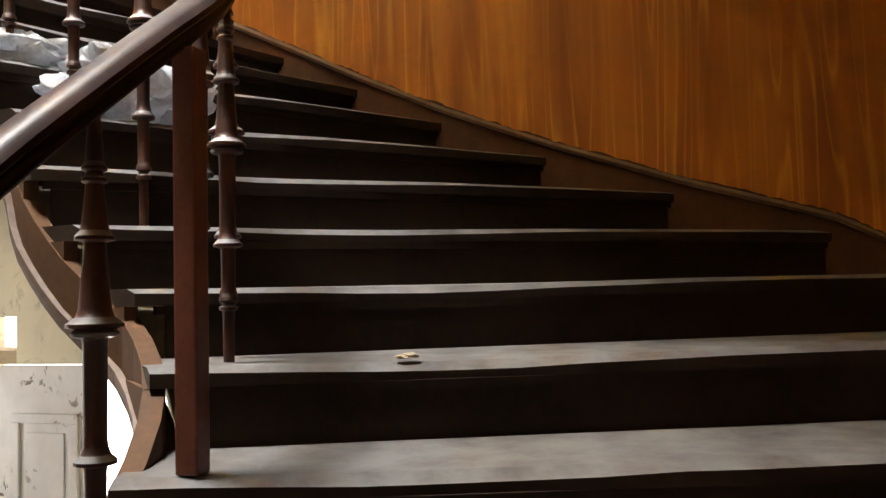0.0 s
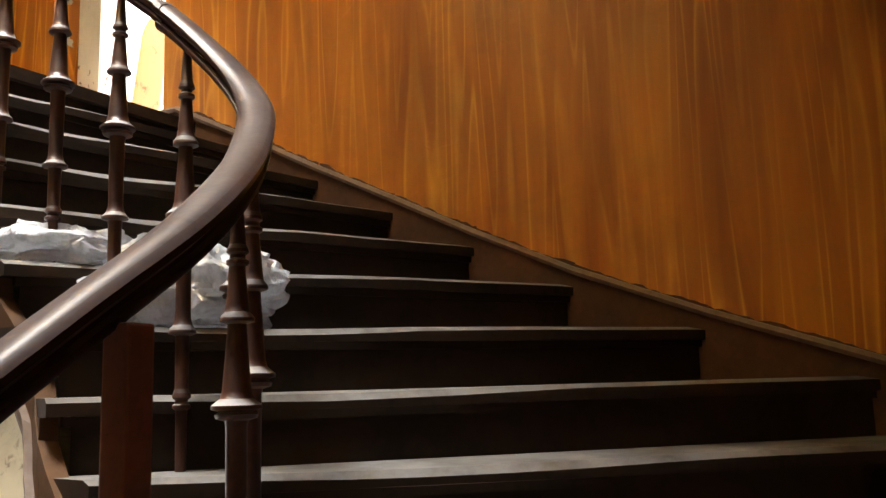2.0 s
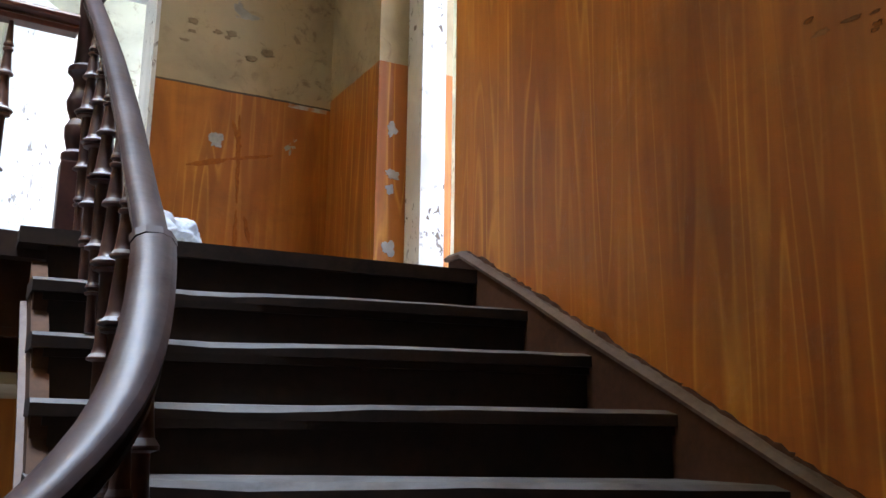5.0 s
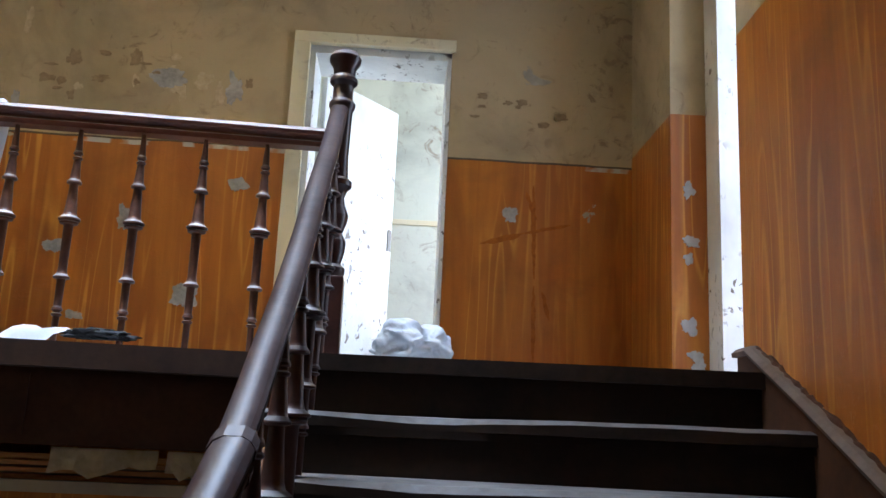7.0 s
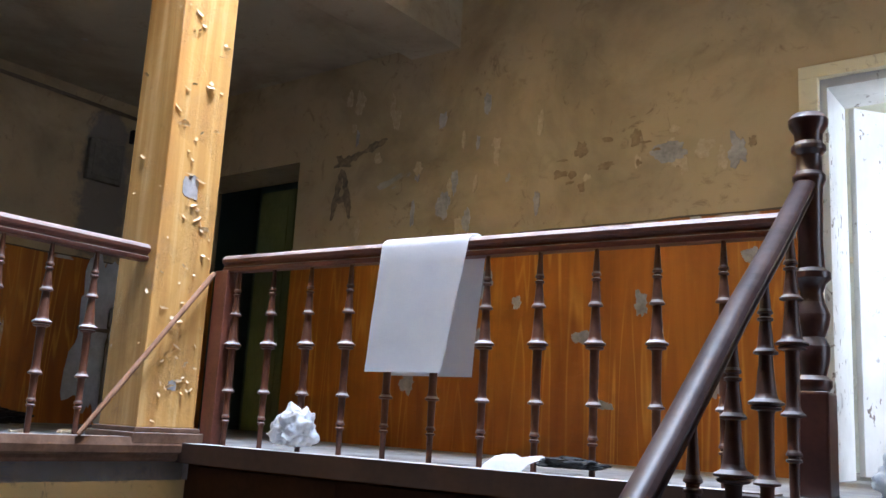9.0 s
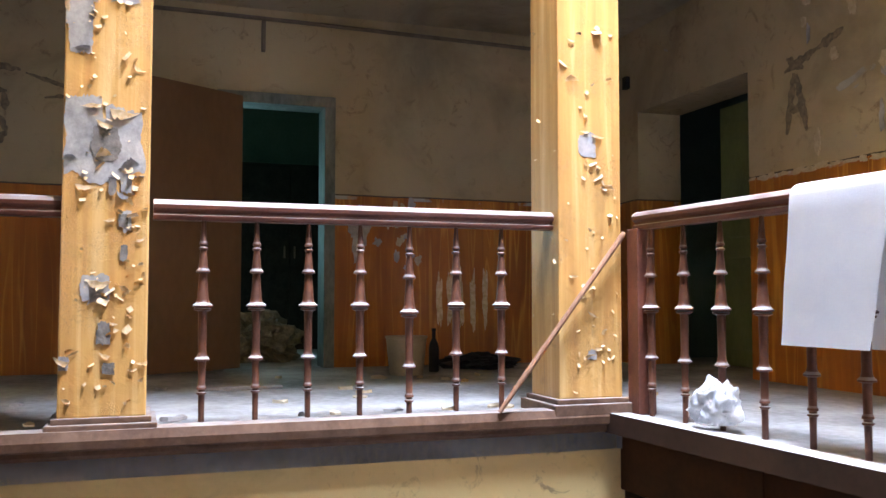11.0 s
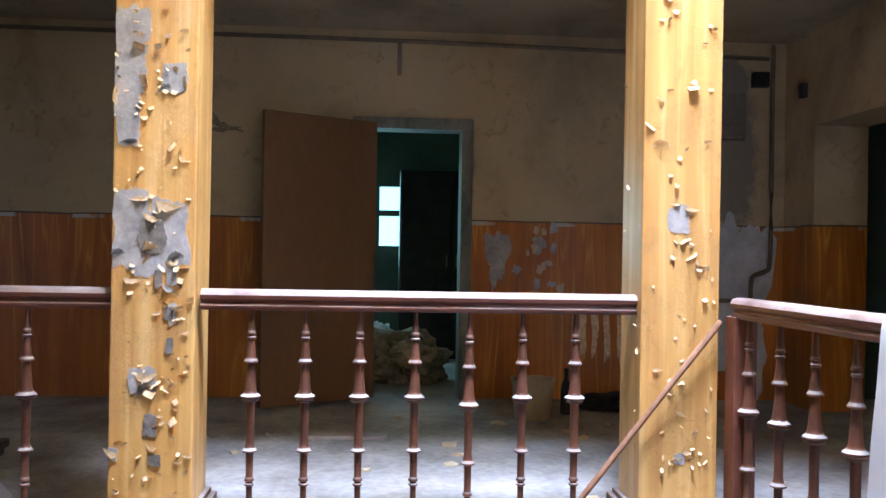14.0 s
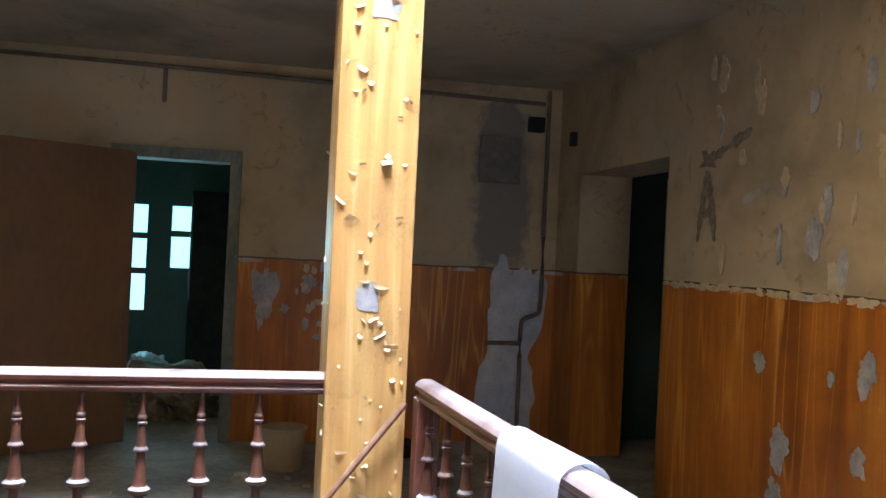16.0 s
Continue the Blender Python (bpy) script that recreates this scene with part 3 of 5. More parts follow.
# raking skirting on the stair wall
bm = bmesh.new()
pts = [(y, -RISE * k) for k, (x, y) in enumerate(OUTER[:9])]
line = [(2.78, 0.075), (2.66, 0.075)] + [(y - 0.02, z + 0.03) for y, z in pts[1:]] + [(SOUTH, -1.75)]
sweep(bm, [(EAST - 0.025, y, z) for y, z in line], [(-0.04, -0.5), (0.0, -0.5), (0.0, 0.0), (-0.04, 0.0)])
part("skirting", bm, M_STRING, stairs, "brown raking skirting board along the wall")
bm = bmesh.new()
sweep(bm, [(EAST - 0.03, y, z) for y, z in line], [(-0.03, 0.0), (0.014, 0.0), (0.018, 0.014), (0.0, 0.03), (-0.03, 0.034)])
part("skirting_cap", bm, M_CAP, stairs, "dusty moulded cap of the skirting")

r = random.Random(31)
bm = bmesh.new()
for (y0, z0), (y1, z1) in zip(line[1:], line[2:]):
    steps = max(3, int(abs(y1 - y0) / 0.022))
    prev = None
    for i in range(steps + 1):
        f = i / steps
        y, z = y0 + (y1 - y0) * f, z0 + (z1 - z0) * f + 0.030
        rise = 0.003 + 0.020 * max(0.0, noise.noise(Vector((y * 7, 2.0, 0)))) + 0.010 * r.random()
        deep = 0.006 + 0.012 * r.random()
        cur = [bm.verts.new(c) for c in ((EAST - 0.001, y, z), (EAST - 0.001 - deep, y, z), (EAST - 0.001 - deep * 0.6, y, z + rise), (EAST - 0.001, y, z + rise * 1.15))]
        if prev:
            for a in range(3):
                bm.faces.new((prev[a], prev[a + 1], cur[a + 1], cur[a]))
        prev = cur
part("crumbled_plaster", bm, M_STRING, stairs, "dark crumbling plaster edge above the skirting")

# ---- rails and balusters ----
BALUSTER = [(0.012, 0.0), (0.013, 0.112), (0.020, 0.116), (0.020, 0.122), (0.014, 0.126), (0.014, 0.132), (0.021, 0.136), (0.019, 0.144), (0.015, 0.152), (0.016, 0.245), (0.017, 0.252), (0.031, 0.256), (0.031, 0.262), (0.022, 0.272), (0.018, 0.285), (0.017, 0.30), (0.018, 0.455), (0.020, 0.462), (0.034, 0.466), (0.036, 0.472), (0.029, 0.477), (0.042, 0.481), (0.042, 0.487), (0.028, 0.498), (0.024, 0.512), (0.017, 0.600), (0.016, 0.622), (0.029, 0.626), (0.029, 0.632), (0.021, 0.642), (0.019, 0.655), (0.013, 0.720), (0.019, 0.724), (0.019, 0.730), (0.013, 0.734), (0.013, 0.740), (0.019, 0.744), (0.018, 0.750), (0.014, 0.758), (0.008, 0.85)]
RAIL = [(-0.030, -0.062), (0.030, -0.062), (0.036, -0.054), (0.036, -0.044), (0.026, -0.038), (0.026, -0.030), (0.042, -0.018), (0.044, -0.004), (0.034, 0.010), (0.016, 0.018), (-0.016, 0.018), (-0.034, 0.010), (-0.044, -0.004), (-0.042, -0.018), (-0.026, -0.030), (-0.026, -0.038), (-0.036, -0.044), (-0.036, -0.054)]


def baluster(parent, x, y, z, height, fat=1.0, mat=None):
    """A slim turned spindle of three swelling lengths, or a copy of it."""
    key = (round(height, 2), round(fat, 2))
    if key not in baluster.made:
        b = bmesh.new()
        lathe(b, [(r * fat, h / 0.85 * height) for r, h in BALUSTER], 12)
        baluster.made[key] = mesh_of("baluster", b, mat or M_BAL, True)
    ob = new("baluster", baluster.made[key])
    ob.parent = parent
    ob.matrix_basis = pose(x, y, z, 0, 0, 37 * x + 91 * y)
    return ob


baluster.made = {}

# gallery along the north side
gal_a0, gal_a1 = Vector((-2.27, 2.775)), Vector((0.33, 2.93))
rail_a = thing("gallery_railing", (0, 0, 0), "dark red-brown wooden balustrade along the north gallery", "railing", "gallery railings")
bm = bmesh.new()
sweep(bm, [(*gal_a0.lerp(gal_a1, s / 8), 0.875) for s in range(9)], RAIL)
part("handrail", bm, M_RAIL, rail_a, "varnished moulded handrail", True)
for i in range(11):
    p = gal_a0.lerp(gal_a1, (0.08 + 0.2295 * i) / 2.6)
    baluster(rail_a, p.x, p.y, 0.0, 0.82, 0.95)
bm = bmesh.new()
box(bm, -2.315, -2.225, 2.735, 2.825, 0.0, 0.82, 0.006)
part("end_post", bm, M_RAIL, rail_a, "square red-brown post")

# gallery along the west side
rail_b = thing("gallery_railing", (0, 0, 0), "dark red-brown wooden balustrade along the west gallery", "railing", "gallery railings")
bm = bmesh.new()
sweep(bm, [(-2.41, y, 0.875) for y in (0.71, 1.5, 2.42)], RAIL)
part("handrail", bm, M_RAIL, rail_b, "varnished moulded handrail", True)
bm = bmesh.new()
sweep(bm, [(-2.41, y, 0.875) for y in (-0.12, 0.2, 0.40)], RAIL)
part("handrail", bm, M_RAIL, rail_b, "varnished moulded handrail", True)
for i, y in enumerate((0.06, 0.90, 1.107, 1.316, 1.532, 1.745, 1.955, 2.165)):
    low = 0.07 if i == 5 else 0.0
    baluster(rail_b, -2.41, y, 0.03 - low, 0.79 + low, 0.95)

# stair balustrade
rail_c = thing("stair_railing", (0, 0, 0), "dark red-brown winding stair balustrade with turned spindles", "railing")
RAIL_PLAN = [(0.372, 2.93, 1.0), (0.382, 2.584, 0.746), (0.386, 2.217, 0.481), (0.388, 1.85, 0.196), (0.380, 1.502, -0.075), (0.362, 1.168, -0.33), (0.270, 0.862, -0.605), (0.055, 0.680, -0.825), (-0.250, 0.540, -1.035), (-0.556, 0.500, -1.235), (-0.899, 0.495, -1.480), (-1.238, 0.48, -1.72), (-1.9, 0.47, -2.10), (-2.6, 0.47, -2.50)]
rail_line = smooth_path([(x, y, z - 0.01) for x, y, z in RAIL_PLAN], 6)
bm = bmesh.new()
cut_at = min(range(len(rail_line)), key=lambda i: abs(rail_line[i].y - 1.22))
sweep(bm, rail_line[cut_at:], [(a * 0.96, b * 1.05) for a, b in RAIL])
part("lower_handrail", bm, M_STAIRRAIL, rail_c, "thick varnished moulded handrail, worn on top", True)
bm = bmesh.new()
sweep(bm, rail_line[:cut_at + 1], [(a * 0.76 + 0.004, b * 0.86 + 0.001) for a, b in RAIL])
part("upper_handrail", bm, M_STAIRRAIL, rail_c, "straight varnished moulded handrail", True)
bm = bmesh.new()
sweep(bm, [rail_line[cut_at].lerp(rail_line[cut_at - 1], f) for f in (-0.12, 0.0, 0.2, 0.32)], [(a * 1.02, b * 1.12) for a, b in RAIL])
part("joint", bm, M_STAIRRAIL, rail_c, "raised joint between the rail lengths")


def tread_under(x, y):
    """Number of the tread below a point in plan."""
    for k in range(len(INNER)):
        a, b = Vector(INNER[k]), Vector(OUTER[k])
        ref = nosing(k - 1, 0.5) if k else Vector((1.0, 3.5))
        d = b - a
        if (d.x * (y - a.y) - d.y * (x - a.x)) * (d.x * (ref.y - a.y) - d.y * (ref.x - a.x)) >= 0:
            return k
    return len(INNER) - 1


SPINDLES = [(0.38, 2.72), (0.38, 2.46), (0.385, 2.20), (0.387, 1.94), (0.385, 1.68), (0.375, 1.42), (0.36, 1.15), (0.28, 0.90), (0.09, 0.71), (-0.07, 0.63)]
SPINDLES += [tuple(nosing(k, 0.0).lerp(nosing(k - 1, 0.0), 0.35)) for k in range(12, len(INNER) - 1)]
for x, y in SPINDLES:
    near = min(rail_line, key=lambda c: (c.x - x) ** 2 + (c.y - y) ** 2)
    px, py = (near.x, near.y - 0.014) if near.x < -0.4 else (near.x, y if near.x > 0.3 else near.y)
    foot = -RISE * tread_under(px, py)
    baluster(rail_c, px, py, foot, near.z - 0.05 - foot, 1.15, M_STAIRBAL)
bm = bmesh.new()
box(bm, -0.465, -0.415, 0.452, 0.502, -11 * RISE, -1.24, 0.005)
part("square_post", bm, M_RAIL, rail_c, "plain square red-brown bar")

# newel at the head of the stairs
newel = thing("newel_post", (0.374, 2.96, 0.0), "tall dark turned newel post with a capped finial", "newel post")
bm = bmesh.new()
box(bm, -0.055, 0.055, -0.055, 0.055, 0.0, 0.32, 0.008)
part("base_block", bm, M_NEWEL, newel)
bm = bmesh.new()
lathe(bm, [(0.045, 0.32), (0.055, 0.335), (0.055, 0.355), (0.038, 0.37), (0.05, 0.42), (0.052, 0.46), (0.036, 0.49), (0.05, 0.53), (0.055, 0.56), (0.04, 0.60), (0.034, 0.63), (0.044, 0.66), (0.06, 0.675), (0.06, 0.695), (0.042, 0.71), (0.038, 0.80), (0.042, 0.98), (0.052, 1.0), (0.052, 1.015), (0.04, 1.03), (0.04, 1.085), (0.055, 1.10), (0.055, 1.115), (0.043, 1.13), (0.045, 1.16), (0.062, 1.185), (0.064, 1.205), (0.05, 1.225), (0.02, 1.235)], 16)
part("shaft", bm, M_NEWEL, newel, "", True)

# ---- columns ----


def column(x, y, label):
    col = thing("column", (x, y, 0), label, "column", "gallery columns")
    b = bmesh.new()
    box(b, -0.145, 0.145, -0.155, 0.155, 0.07, CEILING, 0.008)
    part("shaft", b, M_COLUMN, col)
    b = bmesh.new()
    box(b, -0.185, 0.185, -0.195, 0.195, 0.0, 0.05, 0.006)
    box(b, -0.165, 0.165, -0.175, 0.175, 0.05, 0.072, 0.005)
    part("plinth", b, M_EDGE, col, "brown stepped plinth")
    return col


column(-2.465, 2.555, "ochre painted square column with curling paint flakes")
column(-2.485, 0.54, "ochre painted square column with large bare patches")

# gallery edge boards
edge = thing("gallery_edge", (0, 0, 0), "brown moulded edge board of the gallery floor", "trim", "", "structure")
bm = bmesh.new()
sweep(bm, [(-2.33, y, 0.0) for y in (-0.3, 1.0, 2.70)], [(-0.06, -0.075), (0.02, -0.075), (0.028, -0.06), (0.028, -0.045), (0.048, -0.035), (0.052, -0.005), (0.042, 0.03), (-0.06, 0.03)])
part("edge_board", bm, M_EDGE, edge)
bm = bmesh.new()
sweep(bm, [(-2.33, 2.68, 0.0), (-1.0, 2.76, 0.0), (0.30, 2.84, 0.0)], [(0.06, -0.08), (-0.02, -0.08), (-0.04, -0.05), (-0.045, -0.02), (-0.035, 0.008), (0.06, 0.008)][::-1])
part("edge_board", bm, M_LEDGE, edge)
bm = bmesh.new()
box(bm, -2.48, -2.36, -3.5, 2.74, -0.55, -0.06)
part("fascia", bm, M_FASCIA, edge, "yellowed flaking plaster fascia")
bm = bmesh.new()
prism(bm, [(-2.36, 2.72), (0.27, 2.87), (0.27, 2.93), (-2.36, 2.78)], -0.34, -0.06)
part("fascia", bm, M_STRING, edge, "dark brown board fascia")
bm = bmesh.new()
prism(bm, [(WEST, -3.6), (-2.46, -3.6), (-2.46, 2.76), (0.3, 2.9), (0.3, 2.7), (EAST, 2.6), (EAST, NORTH), (WEST, NORTH)], -0.50, -0.46)
part("gallery_soffit", bm, M_CEIL, edge, "stained plaster underside of the gallery")

# ---- doors ----
d1 = thing("door_1", (0, 0, 0), "open white flaking door frame to a bright room", "door", "", "structure")
bm = bmesh.new()
box(bm, -0.03, 0.06, NORTH - 0.025, NORTH + 0.02, 0.0, 1.90, 0.004)
part("trim", bm, M_CREAM, d1, "cream painted door trim")
bm = bmesh.new()
box(bm, -0.03, 0.88, NORTH - 0.025, NORTH + 0.02, 1.90, 1.965, 0.004)
part("trim", bm, M_CREAM, d1, "cream painted door trim")
bm = bmesh.new()
box(bm, 0.052, 0.09, NORTH + 0.03, NORTH + 0.37, 0.0, 1.86)
part("jamb", bm, M_DOORWHITE, d1, "flaking white jamb")
bm = bmesh.new()
box(bm, 0.835, 0.858, NORTH - 0.01, NORTH + 0.37, 0.0, 1.86)
part("jamb", bm, M_DOORWHITE, d1, "flaking white jamb")
bm = bmesh.new()
box(bm, 0.052, 0.858, NORTH + 0.03, NORTH + 0.37, 1.86, 1.928)
part("head", bm, M_DOORWHITE, d1, "flaking white head of the frame")
bm = bmesh.new()
box(bm, 0.0, 0.70, -0.04, 0.0, 0.02, 1.86, 0.004)
lf = part("leaf", bm, M_DOORWHITE, d1, "flaking plain white door leaf swung inwards")
lf.matrix_basis = pose(0.10, NORTH + 0.40, 0, 0, 0, 52)
bm = bmesh.new()
box(bm, 0.655, 0.69, -0.046, -0.0405, 0.92, 1.06, 0.002)
part("lock_plate", bm, M_PIPE, lf, "dull metal lock plate")

# bright room behind
wall("wall_room_west", "y", -0.9, -0.1, NORTH + 0.22, 7.3, -0.1, 3.2, [(5.2, 6.7, 0.6, 2.2)], M_ROOM, "pale cream room wall")
wall("wall_room_north", "x", 6.2, 0.1, -0.9, 3.0, -0.1, 3.2, [], M_ROOM, "pale cream room wall")
wall("wall_room_east", "y", 3.0, 0.1, NORTH + 0.22, 7.3, -0.1, 3.2, [], M_ROOM, "pale cream room wall")
bm = bmesh.new()
box(bm, -0.9, 3.0, NORTH, 6.2, -0.1, 0.0)
tagged(part("floor_room", bm, M_FLOOR), "dusty floor of the bright room", "floor", "", "structure")
bm = bmesh.new()
box(bm, -0.9, 3.0, NORTH + 0.2, 6.2, 2.9, 3.0)
tagged(part("ceiling_room", bm, M_CREAM), "pale ceiling of the bright room", "ceiling", "", "structure")

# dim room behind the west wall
wall("wall_back_room", "y", -8.0, -0.1, -0.4, 3.6, -0.1, 2.9, [(0.92, 1.16, 0.68, 1.70), (1.38, 1.62, 1.10, 1.70)], M_DARKROOM, "room wall coloured dark green for dimness and teal light")
wall("wall_back_room_south", "x", -0.4, -0.1, -8.0, WEST - 0.22, -0.1, 2.9, [], M_DARKROOM, "room wall coloured dark green for dimness and teal light")
wall("wall_back_room_north", "x", 3.6, 0.1, -8.0, WEST - 0.22, -0.1, 2.9, [], M_DARKROOM, "room wall coloured dark green for dimness and teal light")
bm = bmesh.new()
box(bm, -8.0, WEST, -0.4, 3.6, -0.1, 0.0)
tagged(part("floor_back_room", bm, M_FLOOR), "littered floor of the dim room", "floor", "", "structure")
bm = bmesh.new()
box(bm, -8.0, WEST - 0.2, -0.4, 3.6, 2.6, 2.7)
tagged(part("ceiling_back_room", bm, M_DARKROOM), "room ceiling coloured dark green for dimness and teal light", "ceiling", "", "structure")
# passage behind the second doorway, its dimness put into the dark green
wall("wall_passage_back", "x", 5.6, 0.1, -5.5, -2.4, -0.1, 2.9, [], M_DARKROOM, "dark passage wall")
wall("wall_passage_west", "y", -5.4, -0.1, NORTH + 0.22, 6.0, -0.1, 2.9, [], M_DARKROOM, "dark passage wall")
wall("wall_passage_east", "y", -2.4, 0.1, NORTH + 0.22, 6.0, -0.1, 2.9, [], M_DARKROOM, "dark passage wall")
bm = bmesh.new()
box(bm, -5.5, -2.4, NORTH, 6.0, -0.1, 0.0)
tagged(part("floor_passage", bm, M_FLOOR), "dusty dark passage floor", "floor", "", "structure")
bm = bmesh.new()
box(bm, -5.5, -2.4, NORTH + 0.2, 6.0, 2.6, 2.7)
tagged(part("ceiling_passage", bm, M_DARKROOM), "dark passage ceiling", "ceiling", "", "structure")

# added leaf, set forward to catch skylight in place of the green-lit back wall
bm = bmesh.new()
box(bm, 0.0, 0.40, 0.0, 0.04, 0.02, 1.92, 0.004)
for z0, z1 in ((0.14, 0.80), (0.95, 1.78)):
    box(bm, 0.07, 0.33, -0.008, 0.0, z0, z1, 0.004)
green = tagged(part("green_stand_in_leaf", bm, M_GREENDOOR), "added olive green leaf standing in for the lit passage wall", "door")
green.matrix_basis = pose(-4.39, 4.76, 0.0)

d3 = thing("door_3", (0, 0, 0), "brown door standing open against the corridor wall", "door", "", "structure")
for y0, y1, z0, z1 in ((1.18, 1.25, 0.0, 1.92), (1.96, 2.04, 0.0, 1.92), (1.18, 2.04, 1.92, 2.0)):
    bm = bmesh.new()
    box(bm, WEST - 0.2, WEST + 0.03, y0, y1, z0, z1, 0.004)
    part("frame", bm, M_FRAMEGREEN, d3, "weathered grey-green door frame")
bm = bmesh.new()
box(bm, 0.0, 0.86, 0.0, 0.04, 0.02, 1.95, 0.004)
lf = part("leaf", bm, M_DOORBROWN, d3, "plain brown door leaf")
lf.matrix_basis = pose(WEST + 0.06, 1.335, 0, 0, 0, -90 + 33)
bm = bmesh.new()
box(bm, 0.24, 0.38, -0.02, 0.0, 1.56, 1.575, 0.003)
part("coat_hook", bm, M_BLACK, lf, "dark metal hook bar")
bm = bmesh.new()
box(bm, 0.28, 0.315, -0.012, -0.002, 1.44, 1.56, 0.003)
part("hanging_rag", bm, M_PAPER, lf, "pale strip hanging from the hook")
bm = bmesh.new()
box(bm, 0.79, 0.83, -0.008, -0.001, 0.93, 1.06, 0.003)
part("lock_plate", bm, M_BLACK, lf, "dark lock plate")
# dark mass of unknown kind, built as a plain black wardrobe
robe = thing("wardrobe", (-7.68, 2.09, 0.0), "tall black wardrobe in the dim room", "wardrobe")
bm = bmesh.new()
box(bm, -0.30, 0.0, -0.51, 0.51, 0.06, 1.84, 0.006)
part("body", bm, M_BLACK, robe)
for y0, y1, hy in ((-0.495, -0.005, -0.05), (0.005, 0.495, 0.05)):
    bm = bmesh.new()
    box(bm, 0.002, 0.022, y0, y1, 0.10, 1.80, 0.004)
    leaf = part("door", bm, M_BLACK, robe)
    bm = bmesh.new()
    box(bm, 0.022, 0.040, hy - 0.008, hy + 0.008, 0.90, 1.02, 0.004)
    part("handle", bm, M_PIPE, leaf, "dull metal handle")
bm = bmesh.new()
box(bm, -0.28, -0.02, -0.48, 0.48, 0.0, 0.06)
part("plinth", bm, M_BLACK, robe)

# balcony opening in the east wall
d4 = thing("door_2", (0, 0, 0), "white flaking balcony door frame in the east wall", "door", "", "structure")
bm = bmesh.new()
box(bm, EAST + 0.17, EAST + 0.31, 3.45, 3.626, 0.0, 2.4)
box(bm, EAST + 0.17, EAST + 0.25, 2.78, 2.9, 0.0, 2.4)
box(bm, EAST + 0.17, EAST + 0.25, 2.9, 3.45, 2.3, 2.4)
part("frame", bm, M_DOORWHITE, d4)

# grey-white upper flight, rising east over the lower one
up = thing("upper_staircase", (0, 0, 0), "grey-white painted upper staircase seen from its open side", "staircase")
UP = [(-2.52, -0.05), (-2.16, 0.0), (-1.77, 0.07), (-1.41, 0.135), (-1.05, 0.175), (-0.69, 0.20), (-0.33, 0.21)]
for k, (x, y) in enumerate(UP):
    z = 0.29 + 0.2 * k
    mat = M_TREAD if k == 0 else M_GREYWHITE
    bm = bmesh.new()
    box(bm, x - 0.03, x + 0.42, SOUTH, y, z - 0.035, z, 0.010)
    part("tread", bm, mat, up)
    bm = bmesh.new()
    box(bm, x - 0.01, x + 0.42, y - 0.04, y - 0.012, z - 0.062, z - 0.035, 0.006)
    part("nosing_moulding", bm, mat, up)
    bm = bmesh.new()
    box(bm, x, x + 0.40, SOUTH, y - 0.03, z - 0.20, z - 0.036)
    part("riser", bm, mat, up)
string_up = [(-2.66, -0.10, 0.0)] + [(x + 0.05, y - 0.045, 0.29 + 0.2 * k - 0.16) for k, (x, y) in enumerate(UP)]
bm = bmesh.new()
sweep(bm, [Vector(c) for c in string_up], [(-0.02, -0.14), (0.02, -0.14), (0.02, 0.03), (-0.02, 0.03)])
part("string_board", bm, M_GREYWHITE, up, "grey-white slanting string board")
bm = bmesh.new()
for i in range(9):
    y1 = -0.125 - 0.2 * i
    box(bm, -2.47, -2.44, y1 - 0.196, y1, 0.30 if i else 0.0, CEILING - 0.03, 0.003)
tagged(part("partition", bm, M_GREYWHITE), "old grey-white vertical board partition", "partition", "", "structure")
bm = bmesh.new()
box(bm, -2.49, -2.42, -0.125, -0.095, 0.03, CEILING - 0.03, 0.006)
tagged(part("partition_edge", bm, M_WHITE), "white worn edge post of the partition", "partition", "", "structure")


def bag(name, at, size, label, category, mat, seed, rz=0.0, crisp=1.0):
    """A crumpled sack or rag that rests on its flattened base."""
    b = bmesh.new()
    bmesh.ops.create_icosphere(b, subdivisions=5, radius=0.5)
    off = Vector((seed * 3.1, seed * 1.7, seed * 0.9))
    for v in b.verts:
        d = v.co.normalized()
        warp = d + Vector((noise.noise(d * 2 + off), noise.noise(d * 2.1 - off), noise.noise(d * 1.9 + off * 2))) * 0.35
        lump = noise.noise(warp * 1.7 + off) * 0.20
        fold = abs(noise.noise(warp * 2.6 + off)) * 0.20 * (0.4 + 0.6 * crisp) + (abs(noise.noise(warp * 6.0 + off)) * 0.07 + abs(noise.noise(warp * 13.0 + off)) * 0.022) * crisp
        v.co = d * (0.54 + lump - fold)
        v.co = Vector((v.co.x * size[0], v.co.y * size[1], max(v.co.z, -0.30) * size[2]))
        v.co.z += 0.30 * size[2]
    ob = part(name, b, mat, None, label, True)
    ob.data.set_sharp_from_angle(angle=radians(50))
    ob.matrix_basis = pose(*at, 0, 0, rz)
    return tagged(ob, label, category)


bag("plastic_sack", (0.635, 1.39, -6 * RISE + 0.002), (0.53, 0.33, 0.33), "crumpled translucent plastic sack lying on a stair tread", "plastic sack", M_PLASTIC, 1, -38, 0.9)
bag("plastic_sheet", (0.44, 1.70, -5 * RISE + 0.002), (0.42, 0.22, 0.15), "flattened dirty plastic sheeting on a stair tread", "plastic sheet", M_PLASTIC, 2, -30, 0.5)
bag("plastic_bag", (0.70, 2.90, 0.004), (0.28, 0.20, 0.18), "white tied plastic bag on the landing edge", "plastic bag", M_BAG, 3, 10, 0.12)
bag("rubbish_sack", (0.70, 5.25, 0.0), (0.40, 0.40, 0.42), "dark blue sack of rubbish behind the doorway", "rubbish", M_NAVY, 4, 0, 0.5)
